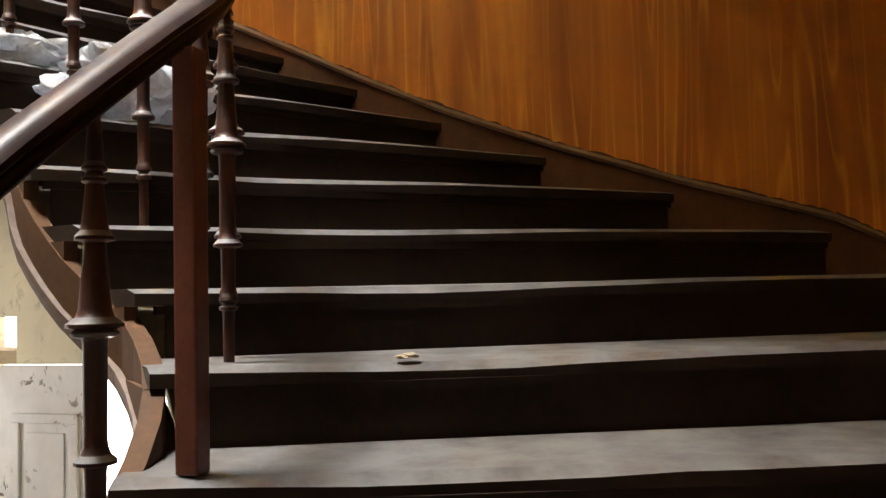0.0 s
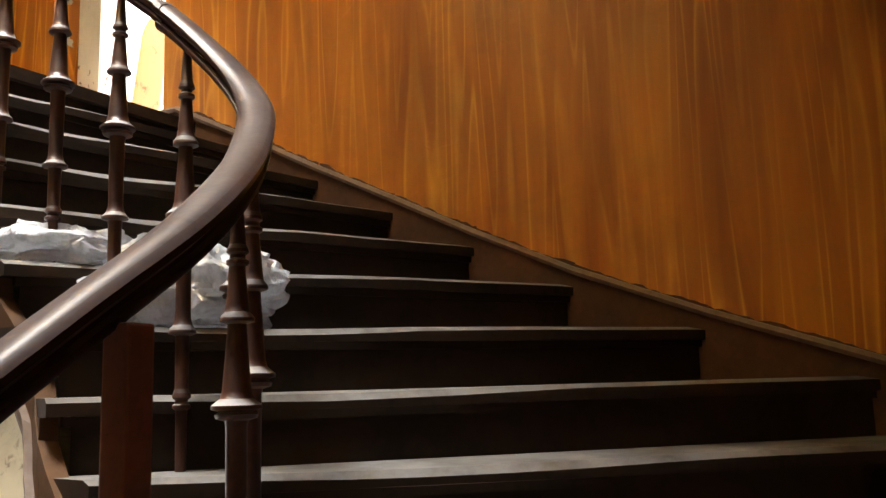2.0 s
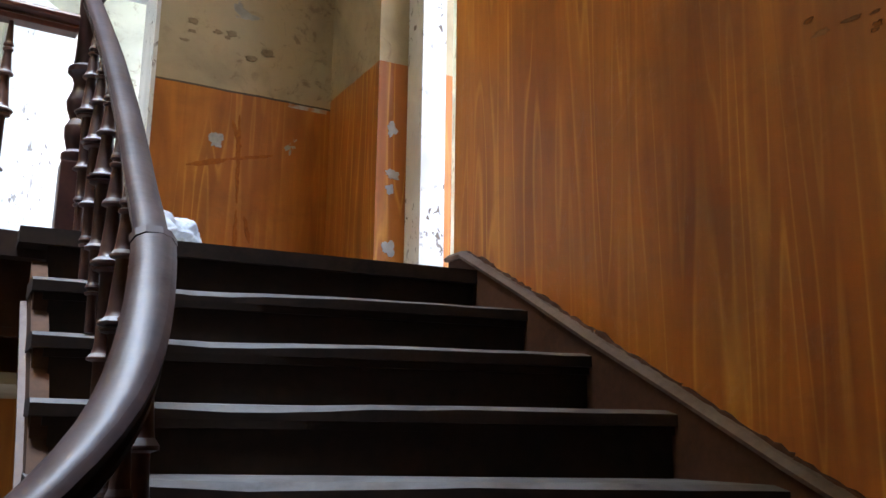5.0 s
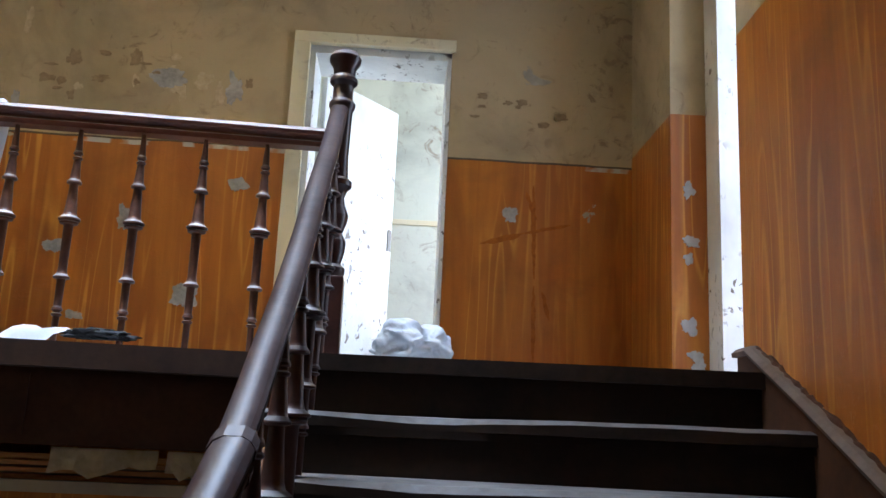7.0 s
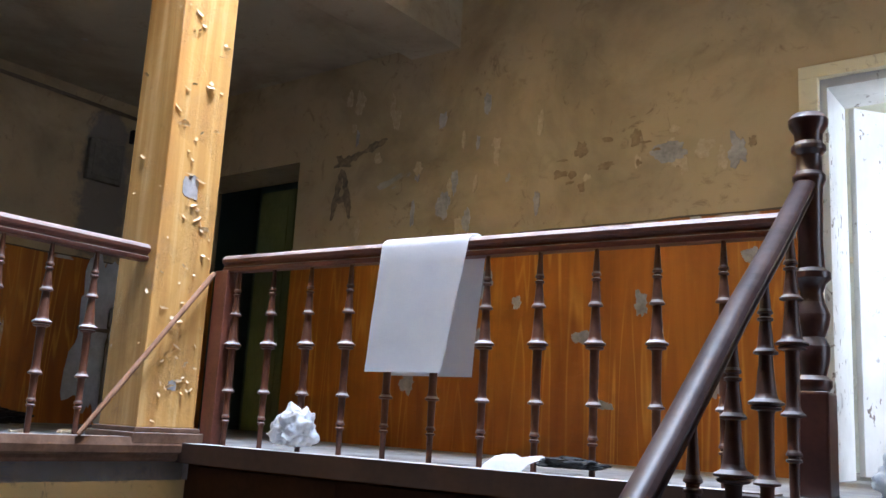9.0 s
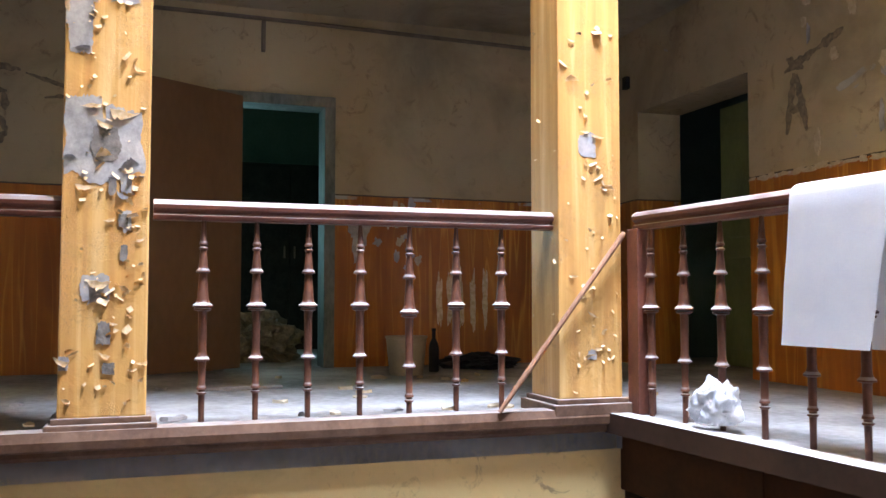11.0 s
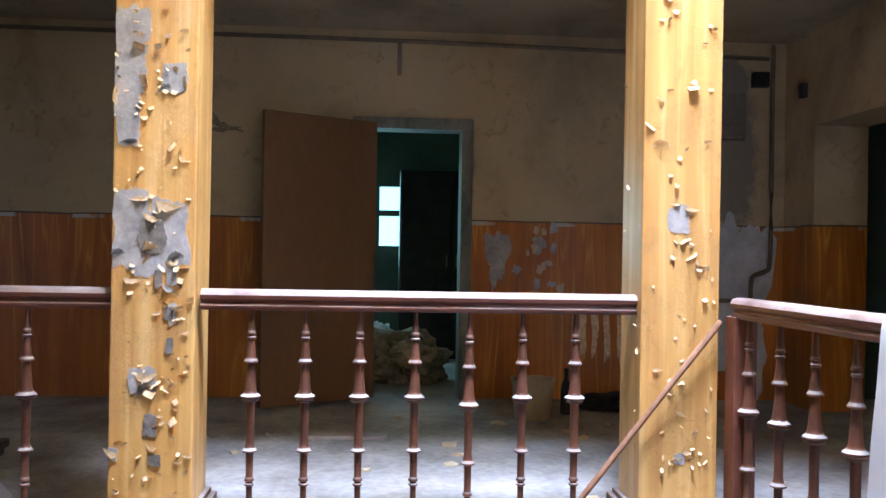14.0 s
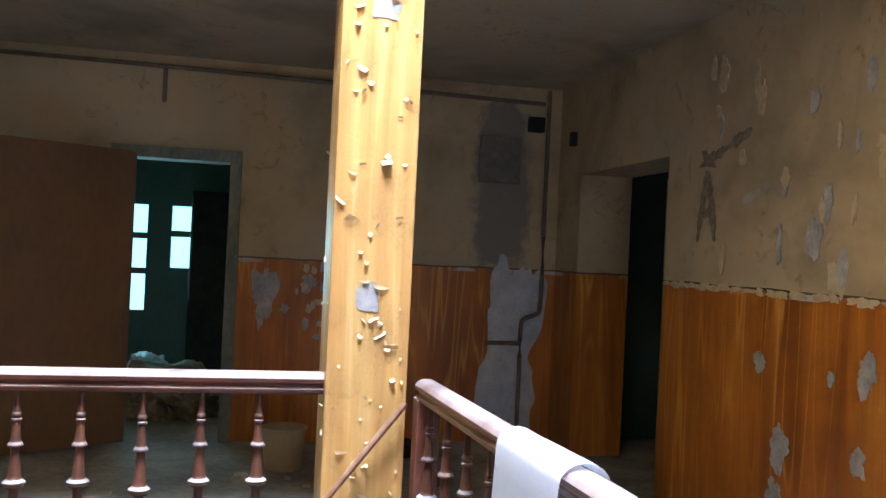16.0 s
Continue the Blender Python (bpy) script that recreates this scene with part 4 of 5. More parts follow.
bag("rubbish_sack", (0.95, 5.00, 0.0), (0.34, 0.30, 0.36), "black sack of rubbish in the bright room", "rubbish", M_BLACK, 14, 30, 0.5)
bag("plastic_bag", (0.98, 4.84, 0.0), (0.16, 0.14, 0.30), "pale tall plastic bag among the rubbish sacks", "plastic bag", M_BAG, 15, 30, 0.3)
crate = thing("cardboard_carton", (0.84, 5.42, 0.0), "dark carton on end among the rubbish sacks", "carton", "", "", 12)
bm = bmesh.new()
box(bm, -0.11, 0.11, -0.10, 0.10, 0.0, 0.44, 0.006)
part("body", bm, M_BLACK, crate)
bm = bmesh.new()
box(bm, -0.112, -0.004, -0.102, 0.102, 0.441, 0.446, 0.001)
part("flap", bm, M_BLACK, crate)
bm = bmesh.new()
box(bm, 0.004, 0.112, -0.102, 0.102, 0.441, 0.446, 0.001)
part("flap", bm, M_BLACK, crate)
bag("plastic_bag", (-1.72, 2.765, 0.03), (0.19, 0.13, 0.21), "small crumpled white plastic bag on the gallery edge", "plastic bag", M_BAG, 5, 20, 0.6)
bag("paper_scrap", (0.07, 0.20, -10 * RISE), (0.055, 0.035, 0.016), "small curled paper scrap on a stair tread", "paper", M_PAPER, 6, -50)
bag("coat", (-4.95, 3.05, 0.0), (0.55, 0.45, 0.14), "dark old coat dropped along the corridor wall", "coat", M_BLACK, 7, 80)
bag("rubbish_sack", (-6.3, 1.55, 0.0), (0.8, 0.8, 0.5), "pale heap of rubbish on the dim room floor", "rubbish", M_CHAR, 8, 30)
bag("plastic_bag", (-6.6, 1.35, 0.28), (0.5, 0.3, 0.2), "pale torn sheeting on the rubbish heap", "plastic bag", M_PLASTIC, 9, 10)

# folded white mat hung over the rail
mat_thing = thing("folded_mat", (0, 0, 0), "white padded mat folded over the gallery handrail", "mat")


def over_rail(x0, x1, drop_front, drop_back, thick, skew):
    b = bmesh.new()
    prof = []
    for i in range(9):
        prof.append((-0.062 - 0.012 * (1 - i / 8), drop_front + (0.86 - drop_front) * i / 8))
    for i in range(1, 8):
        a = math.pi * (1 - i / 8)
        prof.append((0.062 * math.cos(a), 0.86 + 0.05 * math.sin(a)))
    for i in range(9):
        prof.append((0.062 + 0.010 * i / 8, 0.86 + (drop_back - 0.86) * i / 8))
    grid = []
    for j in range(13):
        s = j / 12
        row = []
        for n_i, (dy, z) in enumerate(prof):
            fall = max(0.0, 0.86 - z)
            x = x0 + (x1 - x0) * s * (1 - (0.24 if dy < 0 else 0.12) * fall) + (skew if dy < 0 else -0.03) * fall
            rail_y = 2.775 + (x + 2.27) * 0.0596
            wob = 0.008 * noise.noise(Vector((x * 5, z * 5, dy * 9)))
            row.append(b.verts.new((x, rail_y + dy + wob, z)))
        grid.append(row)
    for r0, r1 in zip(grid, grid[1:]):
        for i in range(len(prof) - 1):
            b.faces.new((r0[i], r1[i], r1[i + 1], r0[i + 1]))
    bmesh.ops.solidify(b, geom=list(b.faces), thickness=thick)
    return b


part("upper_layer", over_rail(-1.295, -0.87, 0.350, 0.345, 0.024, -0.07), M_CLOTH, mat_thing, "quilted white cover", True)

# scrap hanging over the gallery edge
bm = bmesh.new()
grid = [[bm.verts.new((-0.66 + 0.17 * a / 5 - 0.03 * b, 2.81 - 0.028 * b + 0.006 * a, 0.060 + 0.008 * math.sin(2.1 * a) - (0.0, 0.004, 0.035, 0.115)[b] * (0.7 + 0.3 * math.cos(1.7 * a)))) for b in range(4)] for a in range(6)]
for r0, r1 in zip(grid, grid[1:]):
    for i in range(3):
        bm.faces.new((r0[i], r1[i], r1[i + 1], r0[i + 1]))
bmesh.ops.solidify(bm, geom=list(bm.faces), thickness=0.004)
tagged(part("rag", bm, M_CLOTH, None, "", True), "torn white rag draped over the gallery edge", "rag")
bag("rag", (-0.42, 2.84, 0.03), (0.26, 0.09, 0.05), "crumpled black rag on the gallery edge", "rag", M_BLACK, 11, 4)

# loose stick leaning on the corner column
bm = bmesh.new()
a, b = Vector((-2.275, 2.10, 0.035)), Vector((-2.275, 2.70, 0.80))
lathe(bm, [(0.010, 0.0), (0.013, 0.2), (0.012, 0.6), (0.014, 0.95), (0.011, (b - a).length)], 8)
ob = part("wooden_stick", bm, M_STICK, None, "", True)
ob.matrix_basis = Matrix.Translation(a) @ (b - a).to_track_quat("Z", "Y").to_matrix().to_4x4()
tagged(ob, "thin wooden stick leaning across the ochre column", "stick")

# ---- flaking paint on the columns ----


def flakes(parent, seed, count, zones):
    """Curled chips of paint standing off the column's faces."""
    r = random.Random(seed)
    b = bmesh.new()
    for i in range(count):
        face = r.choice(("e", "e", "s")) if not zones else "e"
        u, z = r.uniform(-0.135, 0.135), r.uniform(0.10, 2.3)
        if zones and i % 2:
            y0, y1, z0, z1 = r.choice(zones)
            side = r.random()
            u = r.choice((y0, y1)) + r.uniform(-0.02, 0.02) if side < 0.5 else r.uniform(y0, y1)
            z = r.uniform(z0, z1) if side < 0.5 else r.choice((z0, z1)) + r.uniform(-0.02, 0.02)
        w, h = r.uniform(0.005, 0.026), r.uniform(0.006, 0.024)
        if r.random() < 0.12:
            w, h = w * 2, h * 1.6
        turn, curl = r.uniform(-0.9, 0.9), r.uniform(0.4, 1.5)
        hang = -1 if r.random() < 0.8 else 1
        cols = []
        for a in range(4):
            t = a / 3
            lift = 0.001 + h * math.sin(curl * t) * 0.7
            up_ = hang * h * (math.cos(curl * t) if curl < 1 else 1 - t * 0.5) * t
            cols.append([(s_ * w * (1 - 0.5 * t * r.random()), up_, lift) for s_ in (-0.5, 0.1, 0.5)])
        vs = []
        for row in cols:
            for du, dz, out in row:
                uu, zz = u + du * math.cos(turn) - dz * math.sin(turn), z + du * math.sin(turn) + dz * math.cos(turn)
                uu = max(-0.15, min(0.15, uu))
                vs.append(b.verts.new((0.146 + out, uu, zz) if face == "e" else (uu * 0.93, -0.156 - out, zz)))
        for a in range(3):
            for c in range(2):
                i0 = a * 3 + c
                b.faces.new((vs[i0], vs[i0 + 1], vs[i0 + 4], vs[i0 + 3]))
    ob = part("paint_flakes", b, M_FLAKE, parent, "curling chips of ochre paint")
    tagged(ob, kind="stuff")


def ragged(cu, cz, w, h, seed, rough=1.0, square=0.25, steps=72):
    """A torn outline of the given width and height."""
    out = []
    for i in range(steps):
        a = 2 * math.pi * i / steps
        c, q = math.cos(a), math.sin(a)
        d = Vector((c, q, seed * 1.37))
        k = 0.40 * (1.1 + rough * (0.60 * noise.noise(d * 1.2) + 0.34 * noise.noise(d * 2.6) + 0.20 * noise.noise(d * 6.0)) + 0.12 * noise.noise(d * 17.0))
        m = max(abs(c), abs(q)) ** square
        out.append((cu + w * k * c / m, cz + h * k * q / m))
    return out


def bare_patch(parent, cy, cz, w, h, seed, out=0.1475, mat=M_BARE, label="grey bare plaster patch"):
    """A ragged area of bare plaster on the column's east face."""
    b = bmesh.new()
    ring = ragged(cy, cz, w, h, seed, 0.45, 0.8)
    lo = [b.verts.new((out - 0.003, max(-0.153, min(0.153, y)), z)) for y, z in ring]
    hi = [b.verts.new((out, max(-0.153, min(0.153, y)), z)) for y, z in ring]
    b.faces.new(hi)
    for i in range(len(ring)):
        j = (i + 1) % len(ring)
        b.faces.new((lo[i], lo[j], hi[j], hi[i]))
    part("bare_patch", b, mat, parent, label)


def paint_curl(parent, y, z, w, h, turn, roll, seed, mat):
    """A sheet of paint held along one edge and rolling away from the column's east face."""
    r = random.Random(seed)
    b = bmesh.new()
    rows = []
    for a in range(7):
        t = a / 6
        bend = min(roll, 1.5) * t
        along = 0.85 * h * math.sin(bend) / max(min(roll, 1.5), 0.01)
        out = 0.0035 + 0.6 * h * (1 - math.cos(bend)) / max(min(roll, 1.5), 0.01)
        row = []
        for c in range(6):
            q = c / 5 - 0.5
            u = w * q * (1 - 0.75 * t) + 0.25 * w * t * math.sin(seed * 2.3)
            v = along * (1 + 0.25 * noise.noise(Vector((c * 0.9, seed, 1.0)))) + (0.12 * h * r.uniform(-1, 1) if a in (0, 6) else 0.0)
            row.append(b.verts.new((0.146 + out, y + u * math.cos(turn) - v * math.sin(turn), z + u * math.sin(turn) + v * math.cos(turn))))
        rows.append(row)
    for r0, r1 in zip(rows, rows[1:]):
        for c in range(5):
            b.faces.new((r0[c], r0[c + 1], r1[c + 1], r1[c]))
    bmesh.ops.solidify(b, geom=list(b.faces), thickness=0.0012)
    part("paint_curl", b, mat, parent, "", True)


cols = [o for o in scene.objects if o.name.startswith("column")]
nw = next(o for o in cols if o.location.y > 2)
sw = next(o for o in cols if o.location.y < 1)
sw_shaft = next(o for o in sw.children if o.name.startswith("shaft"))
nw_shaft = next(o for o in nw.children if o.name.startswith("shaft"))
PATCH = [(-0.085, 1.115, 0.13, 0.30), (0.06, 1.10, 0.14, 0.26), (-0.01, 1.06, 0.15, 0.22), (-0.10, 1.70, 0.12, 0.16), (-0.105, 1.60, 0.09, 0.13), (-0.10, 1.50, 0.085, 0.15), (-0.085, 1.86, 0.12, 0.18), (0.066, 1.69, 0.09, 0.11), (-0.03, 0.545, 0.10, 0.10), (-0.15, 0.27, 0.06, 0.05), (0.07, 0.95, 0.04, 0.09), (0.075, 0.80, 0.03, 0.08)]
for i, (cy, cz, w, h) in enumerate(PATCH):
    bare_patch(sw_shaft, cy, cz, w * 1.15, h * 1.15, 20 + i, 0.1468 + 0.0003 * i)
# hollows are flat raised patches; only their dark colour gives depth
for i, (cy, cz, w, h) in enumerate([(-0.005, 1.09, 0.12, 0.15), (0.0, 0.38, 0.055, 0.10), (0.062, 0.80, 0.04, 0.06), (0.066, 0.68, 0.03, 0.07), (0.02, 0.25, 0.05, 0.05), (0.02, 0.93, 0.03, 0.07)]):
    bare_patch(sw_shaft, cy, cz, w, h, 120 + i, 0.1508 + 0.0003 * i, M_HOLE, "flat crumbled plaster patch coloured as a shaded hollow")
r = random.Random(61)
CURLS = [(-0.13, 1.02, 0.06, 0.035, 0.1, 2.4), (0.06, 1.215, 0.11, 0.05, 3.0, 1.0), (-0.06, 1.235, 0.08, 0.03, 3.3, 1.6), (0.08, 1.00, 0.08, 0.05, 0.4, 1.7), (-0.01, 1.03, 0.07, 0.06, 0.2, 1.4), (-0.01, 1.17, 0.07, 0.04, 2.8, 1.8), (-0.10, 1.435, 0.08, 0.03, 0.0, 2.2), (-0.14, 1.62, 0.09, 0.03, 1.5, 2.0), (-0.05, 1.66, 0.08, 0.04, -1.2, 1.5), (0.03, 1.64, 0.06, 0.03, 0.4, 2.0), (0.10, 1.66, 0.07, 0.025, -1.4, 2.0), (-0.02, 0.575, 0.09, 0.05, 3.1, 1.2), (-0.03, 0.50, 0.07, 0.035, 0.5, 1.6), (-0.145, 0.285, 0.06, 0.035, 2.8, 1.4), (-0.07, 0.93, 0.08, 0.03, 3.1, 1.2), (0.06, 0.90, 0.06, 0.03, 2.6, 1.8)]
for i, (y, z, w, h, turn, roll) in enumerate(CURLS):
    paint_curl(sw_shaft, y, z, w, h, turn, roll, i, M_BARE if i % 3 == 0 else M_FLAKE)
for i in range(46):
    y = 0.09 + r.gauss(0, 0.045) if i % 2 else r.uniform(-0.13, 0.13)
    paint_curl(sw_shaft, max(-0.13, min(0.135, y)), r.uniform(0.12, 1.0) if i % 4 else r.uniform(1.25, 2.2), r.uniform(0.018, 0.05), r.uniform(0.012, 0.030), r.choice((0.0, 3.1)) + r.uniform(-0.8, 0.8), r.uniform(0.9, 2.2), 40 + i, M_FLAKE if i % 3 else M_COLUMN)
flakes(sw_shaft, 3, 110, [(cy - w / 2, cy + w / 2, cz - h / 2, cz + h / 2) for cy, cz, w, h in PATCH])
bare_patch(nw_shaft, -0.012, 1.19, 0.10, 0.12, 41)
bare_patch(nw_shaft, 0.011, 2.28, 0.12, 0.08, 42)
bare_patch(nw_shaft, 0.005, 0.26, 0.05, 0.05, 43)
for i, (y, z, w, h, turn, roll) in enumerate([(-0.085, 1.475, 0.085, 0.05, 0.05, 1.2), (0.04, 1.235, 0.08, 0.035, 2.9, 1.5), (-0.03, 1.255, 0.06, 0.025, 3.2, 1.3), (0.085, 1.00, 0.085, 0.04, 0.0, 1.4), (0.07, 1.02, 0.05, 0.03, 2.0, 1.6), (-0.02, 1.33, 0.03, 0.05, 2.6, 1.5), (0.01, 0.44, 0.07, 0.03, 2.6, 1.8), (-0.01, 0.25, 0.08, 0.035, 0.3, 1.8), (0.03, 0.29, 0.06, 0.03, 3.3, 1.4), (-0.085, 0.61, 0.06, 0.025, 3.0, 1.2), (0.10, 1.49, 0.05, 0.03, 0.2, 1.5), (-0.09, 1.66, 0.05, 0.025, 2.9, 1.6), (0.05, 2.33, 0.07, 0.03, 3.0, 1.2), (0.07, 0.36, 0.04, 0.05, 1.2, 1.3)]):
    paint_curl(nw_shaft, y, z, w * 0.85, h * 0.7, turn, roll, 90 + i, M_FLAKE)
flakes(nw_shaft, 4, 42, [])
flakes(nw_shaft, 5, 30, [(-0.05, 0.12, 0.25, 0.55), (-0.04, 0.10, 1.1, 1.4)])

# ---- corridor fittings ----


def strokes(name, axis, at, lines, width, label, mat=None):
    """Painted marks, a couple of millimetres thick, on a wall; uneven in width."""
    group = thing(name, (0, 0, 0), label, "graffiti")
    for k, ((u0, z0), (u1, z1)) in enumerate(lines):
        b = bmesh.new()
        d = Vector((u1 - u0, z1 - z0))
        q = Vector((-d.y, d.x)).normalized()
        n_ = max(4, int(d.length / 0.012))
        one, two = [], []
        for i in range(n_ + 1):
            c = Vector((u0, z0)) + d * (i / n_)
            ends = min(1.0, 0.35 + 2.5 * min(i, n_ - i) / n_)
            for side, row in ((1, one), (-1, two)):
                half = width / 2 * ends * (1 + 0.7 * noise.noise(Vector((c.x * 28 * side, c.y * 28, k + side * 5))))
                row.append(c + q * side * half)
        pts = one + two[::-1]
        off = -0.003 - 0.0003 * k if axis == "x" else 0.003 + 0.0003 * k
        v0 = [b.verts.new((p.x, at, p.y) if axis == "x" else (at, p.x, p.y)) for p in pts]
        v1 = [b.verts.new((p.x, at + off, p.y) if axis == "x" else (at + off, p.x, p.y)) for p in pts]
        m = len(one)
        for i in range(m - 1):
            b.faces.new((v1[i], v1[i + 1], v1[2 * m - 2 - i], v1[2 * m - 1 - i]))
        for i in range(2 * m):
            j = (i + 1) % (2 * m)
            b.faces.new((v0[i], v0[j], v1[j], v1[i]))
        part("stroke", b, mat or M_CHAR, group)
    return group


strokes("graffiti", "y", WEST + 0.001, [((-0.40, 1.53), (-0.40, 1.90)), ((-0.40, 1.90), (-0.18, 1.89)), ((-0.40, 1.73), (-0.22, 1.72)), ((-0.22, 1.72), (-0.18, 1.62)), ((-0.18, 1.62), (-0.23, 1.53)), ((-0.23, 1.53), (-0.40, 1.53)), ((-0.37, 2.06), (-0.10, 2.04)), ((-0.20, 1.88), (-0.19, 1.76))], 0.045, "dark sprayed letters on the dim tan wall")
strokes("graffiti", "y", WEST + 0.001, [((-0.07, 2.02), (0.42, 1.87)), ((0.05, 1.86), (0.40, 1.90)), ((0.20, 2.0), (0.28, 1.86))], 0.03, "grey sprayed strokes beside the brown door")
strokes("graffiti", "x", NORTH - 0.001, [((-3.18, 1.87), (-2.90, 1.95)), ((-2.90, 1.95), (-2.70, 2.01)), ((-3.16, 1.95), (-3.02, 1.86)), ((-3.10, 1.85), (-3.17, 1.49)), ((-3.08, 1.84), (-3.00, 1.49)), ((-3.15, 1.63), (-3.02, 1.64))], 0.05, "grey-black sprayed strokes on the tan wall")
for i, line in enumerate((((1.34, 1.14), (1.355, 0.62)), ((1.355, 0.58), (1.36, 0.16)), ((1.06, 0.80), (1.30, 0.87)), ((1.29, 0.868), (1.55, 0.93)), ((1.10, 0.805), (1.27, 0.85)), ((1.40, 0.55), (1.44, 0.40)), ((1.30, 1.10), (1.36, 0.95)))):
    strokes("scratch", "x", NORTH - 0.001 - 0.0004 * i, [line], 0.022, "faint dark scratch on the orange dado", M_SCRATCH)



def wall_patch(name, axis, at, cu, cz, w, h, seed, label, mat):
    b = bmesh.new()
    ring = ragged(cu, cz, w * 1.1, h * 1.1, seed)
    off = 0.0016 + 0.00005 * (seed % 97)
    off = -off if axis == "x" else off
    hi = [b.verts.new((u, at + off, z) if axis == "x" else (at + off, u, z)) for u, z in ring]
    lo = [b.verts.new((u, at, z) if axis == "x" else (at, u, z)) for u, z in ring]
    b.faces.new(hi)
    for i in range(len(ring)):
        j = (i + 1) % len(ring)
        b.faces.new((lo[i], lo[j], hi[j], hi[i]))
    return tagged(part(name, b, mat), label, "bare patch", "", "structure")


for i, (u, z, w, h) in enumerate([(-0.85, 0.82, 0.09, 0.16), (-1.195, 0.657, 0.14, 0.09), (-0.49, 0.43, 0.18, 0.17), (-0.27, 1.05, 0.12, 0.10), (-0.70, 1.64, 0.24, 0.14), (-0.34, 1.60, 0.12, 0.24), (-2.375, 0.60, 0.16, 0.24), (-2.40, 0.40, 0.13, 0.18), (-2.555, 0.955, 0.11, 0.11), (-1.85, 1.0, 0.11, 0.17), (-1.88, 0.66, 0.10, 0.14), (-1.62, 0.86, 0.07, 0.10), (-2.05, 0.95, 0.05, 0.07), (1.22, 0.97, 0.10, 0.10), (-1.05, 0.30, 0.10, 0.06), (-2.2, 1.5, 0.12, 0.2)]):
    wall_patch("bare_patch", "x", NORTH - 0.001, u, z, w * 0.8, h * 0.8, 60 + i, "small grey patch of bare plaster", M_BARE)
r = random.Random(77)
for i in range(16):
    u, z = r.choice(((1.12, 1.60), (1.45, 1.60), (-0.8, 1.68), (-1.3, 1.66), (1.3, 1.5))) 
    u, z = u + r.gauss(0, 0.11), z + r.gauss(0, 0.05)
    wall_patch("damp_stain", "x", NORTH - 0.001 - 0.0002 * i, u, z, r.uniform(0.02, 0.075), r.uniform(0.012, 0.04), 160 + i, "small brown damp stain on the tan wall", M_STAIN)
for i in range(7):
    wall_patch("worn_patch", "y", EAST - 0.004, 0.72 + r.gauss(0, 0.10), 0.36 + r.gauss(0, 0.035), r.uniform(0.02, 0.07), r.uniform(0.008, 0.02), 190 + i, "small blistered flake on the orange stair wall", M_LATH)
wall_patch("limewash_patch", "y", WEST + 0.001, 4.03, 0.66, 0.44, 1.25, 83, "bluish bare limewash where a fitting was torn off", M_BLUEPLASTER)
r = random.Random(55)
for i in range(22):
    wall_patch("worn_patch", "y", WEST + 0.001, 2.55 + r.gauss(0, 0.07), r.uniform(0.72, 1.24), r.uniform(0.02, 0.07), r.uniform(0.03, 0.09), 220 + i, "flaked pale speck on the worn orange dado", M_BARE if i % 2 else M_PEEL)
for i in range(26):
    wall_patch("peeling_patch", "x", NORTH - 0.001, r.uniform(-3.1, -1.5), r.uniform(1.34, 2.4), r.uniform(0.025, 0.07), r.uniform(0.05, 0.17), 260 + i, "pale strip of peeling distemper on the tan wall", M_PEEL if i % 3 else M_BARE)
for i in range(18):
    wall_patch("peeling_patch", "x", NORTH - 0.001, r.choice((-0.75, -0.62, -0.36, -1.2)) + r.gauss(0, 0.09), 1.62 + r.gauss(0, 0.06), r.uniform(0.03, 0.10), r.uniform(0.03, 0.12), 300 + i, "ragged flake of lifted distemper on the tan wall", M_PEEL if i % 2 else M_STAIN)
for i in range(20):
    wall_patch("worn_patch", "x", NORTH - 0.001, -3.5 + 1.95 * i / 19 + r.uniform(-0.03, 0.03), 1.262 + r.uniform(-0.008, 0.006), r.uniform(0.05, 0.13), r.uniform(0.015, 0.04), 330 + i, "chipped pale edge along the top of the dado", M_PEEL)
for i, z in enumerate((0.12, 0.17, 0.30, 0.62, 0.70, 0.95)):
    wall_patch("bare_patch", "x", 3.629, EAST + 0.03 + 0.10 * r.random(), z, r.uniform(0.04, 0.11), r.uniform(0.04, 0.09), 360 + i, "bluish bare plaster on the orange reveal", M_BLUEPLASTER)
wall_patch("bare_patch", "y", WEST + 0.001, 2.22, 1.02, 0.16, 0.42, 82, "pale bare plaster beside the door frame", M_BARE)
for i, y in enumerate((2.86, 2.95, 3.04, 3.14, 3.24)):
    wall_patch("bare_patch", "y", WEST + 0.001, y, 0.49, 0.045, 0.42, 90 + i, "pale upright stripe where a radiator hung", M_FLAKE)

meter = thing("meter_niche", (WEST, 3.875, 2.07), "grey metal meter cover on the stained wall", "meter box")
bm = bmesh.new()
box(bm, 0.0, 0.05, -0.155, 0.155, -0.17, 0.17, 0.012)
part("cover", bm, M_METER, meter)
bm = bmesh.new()
box(bm, 0.05, 0.058, -0.12, 0.12, -0.13, 0.13, 0.004)
part("panel", bm, M_METER, meter)
bm = bmesh.new()
box(bm, WEST, WEST + 0.06, 4.08, 4.20, 2.29, 2.40, 0.008)
tagged(part("junction_box", bm, M_BLACK), "black square junction box high on the wall", "junction box")
bm = bmesh.new()
box(bm, -5.03, -4.97, NORTH - 0.04, NORTH, 2.17, 2.27, 0.006)
tagged(part("wall_socket", bm, M_BLACK), "small black socket high on the wall", "socket")


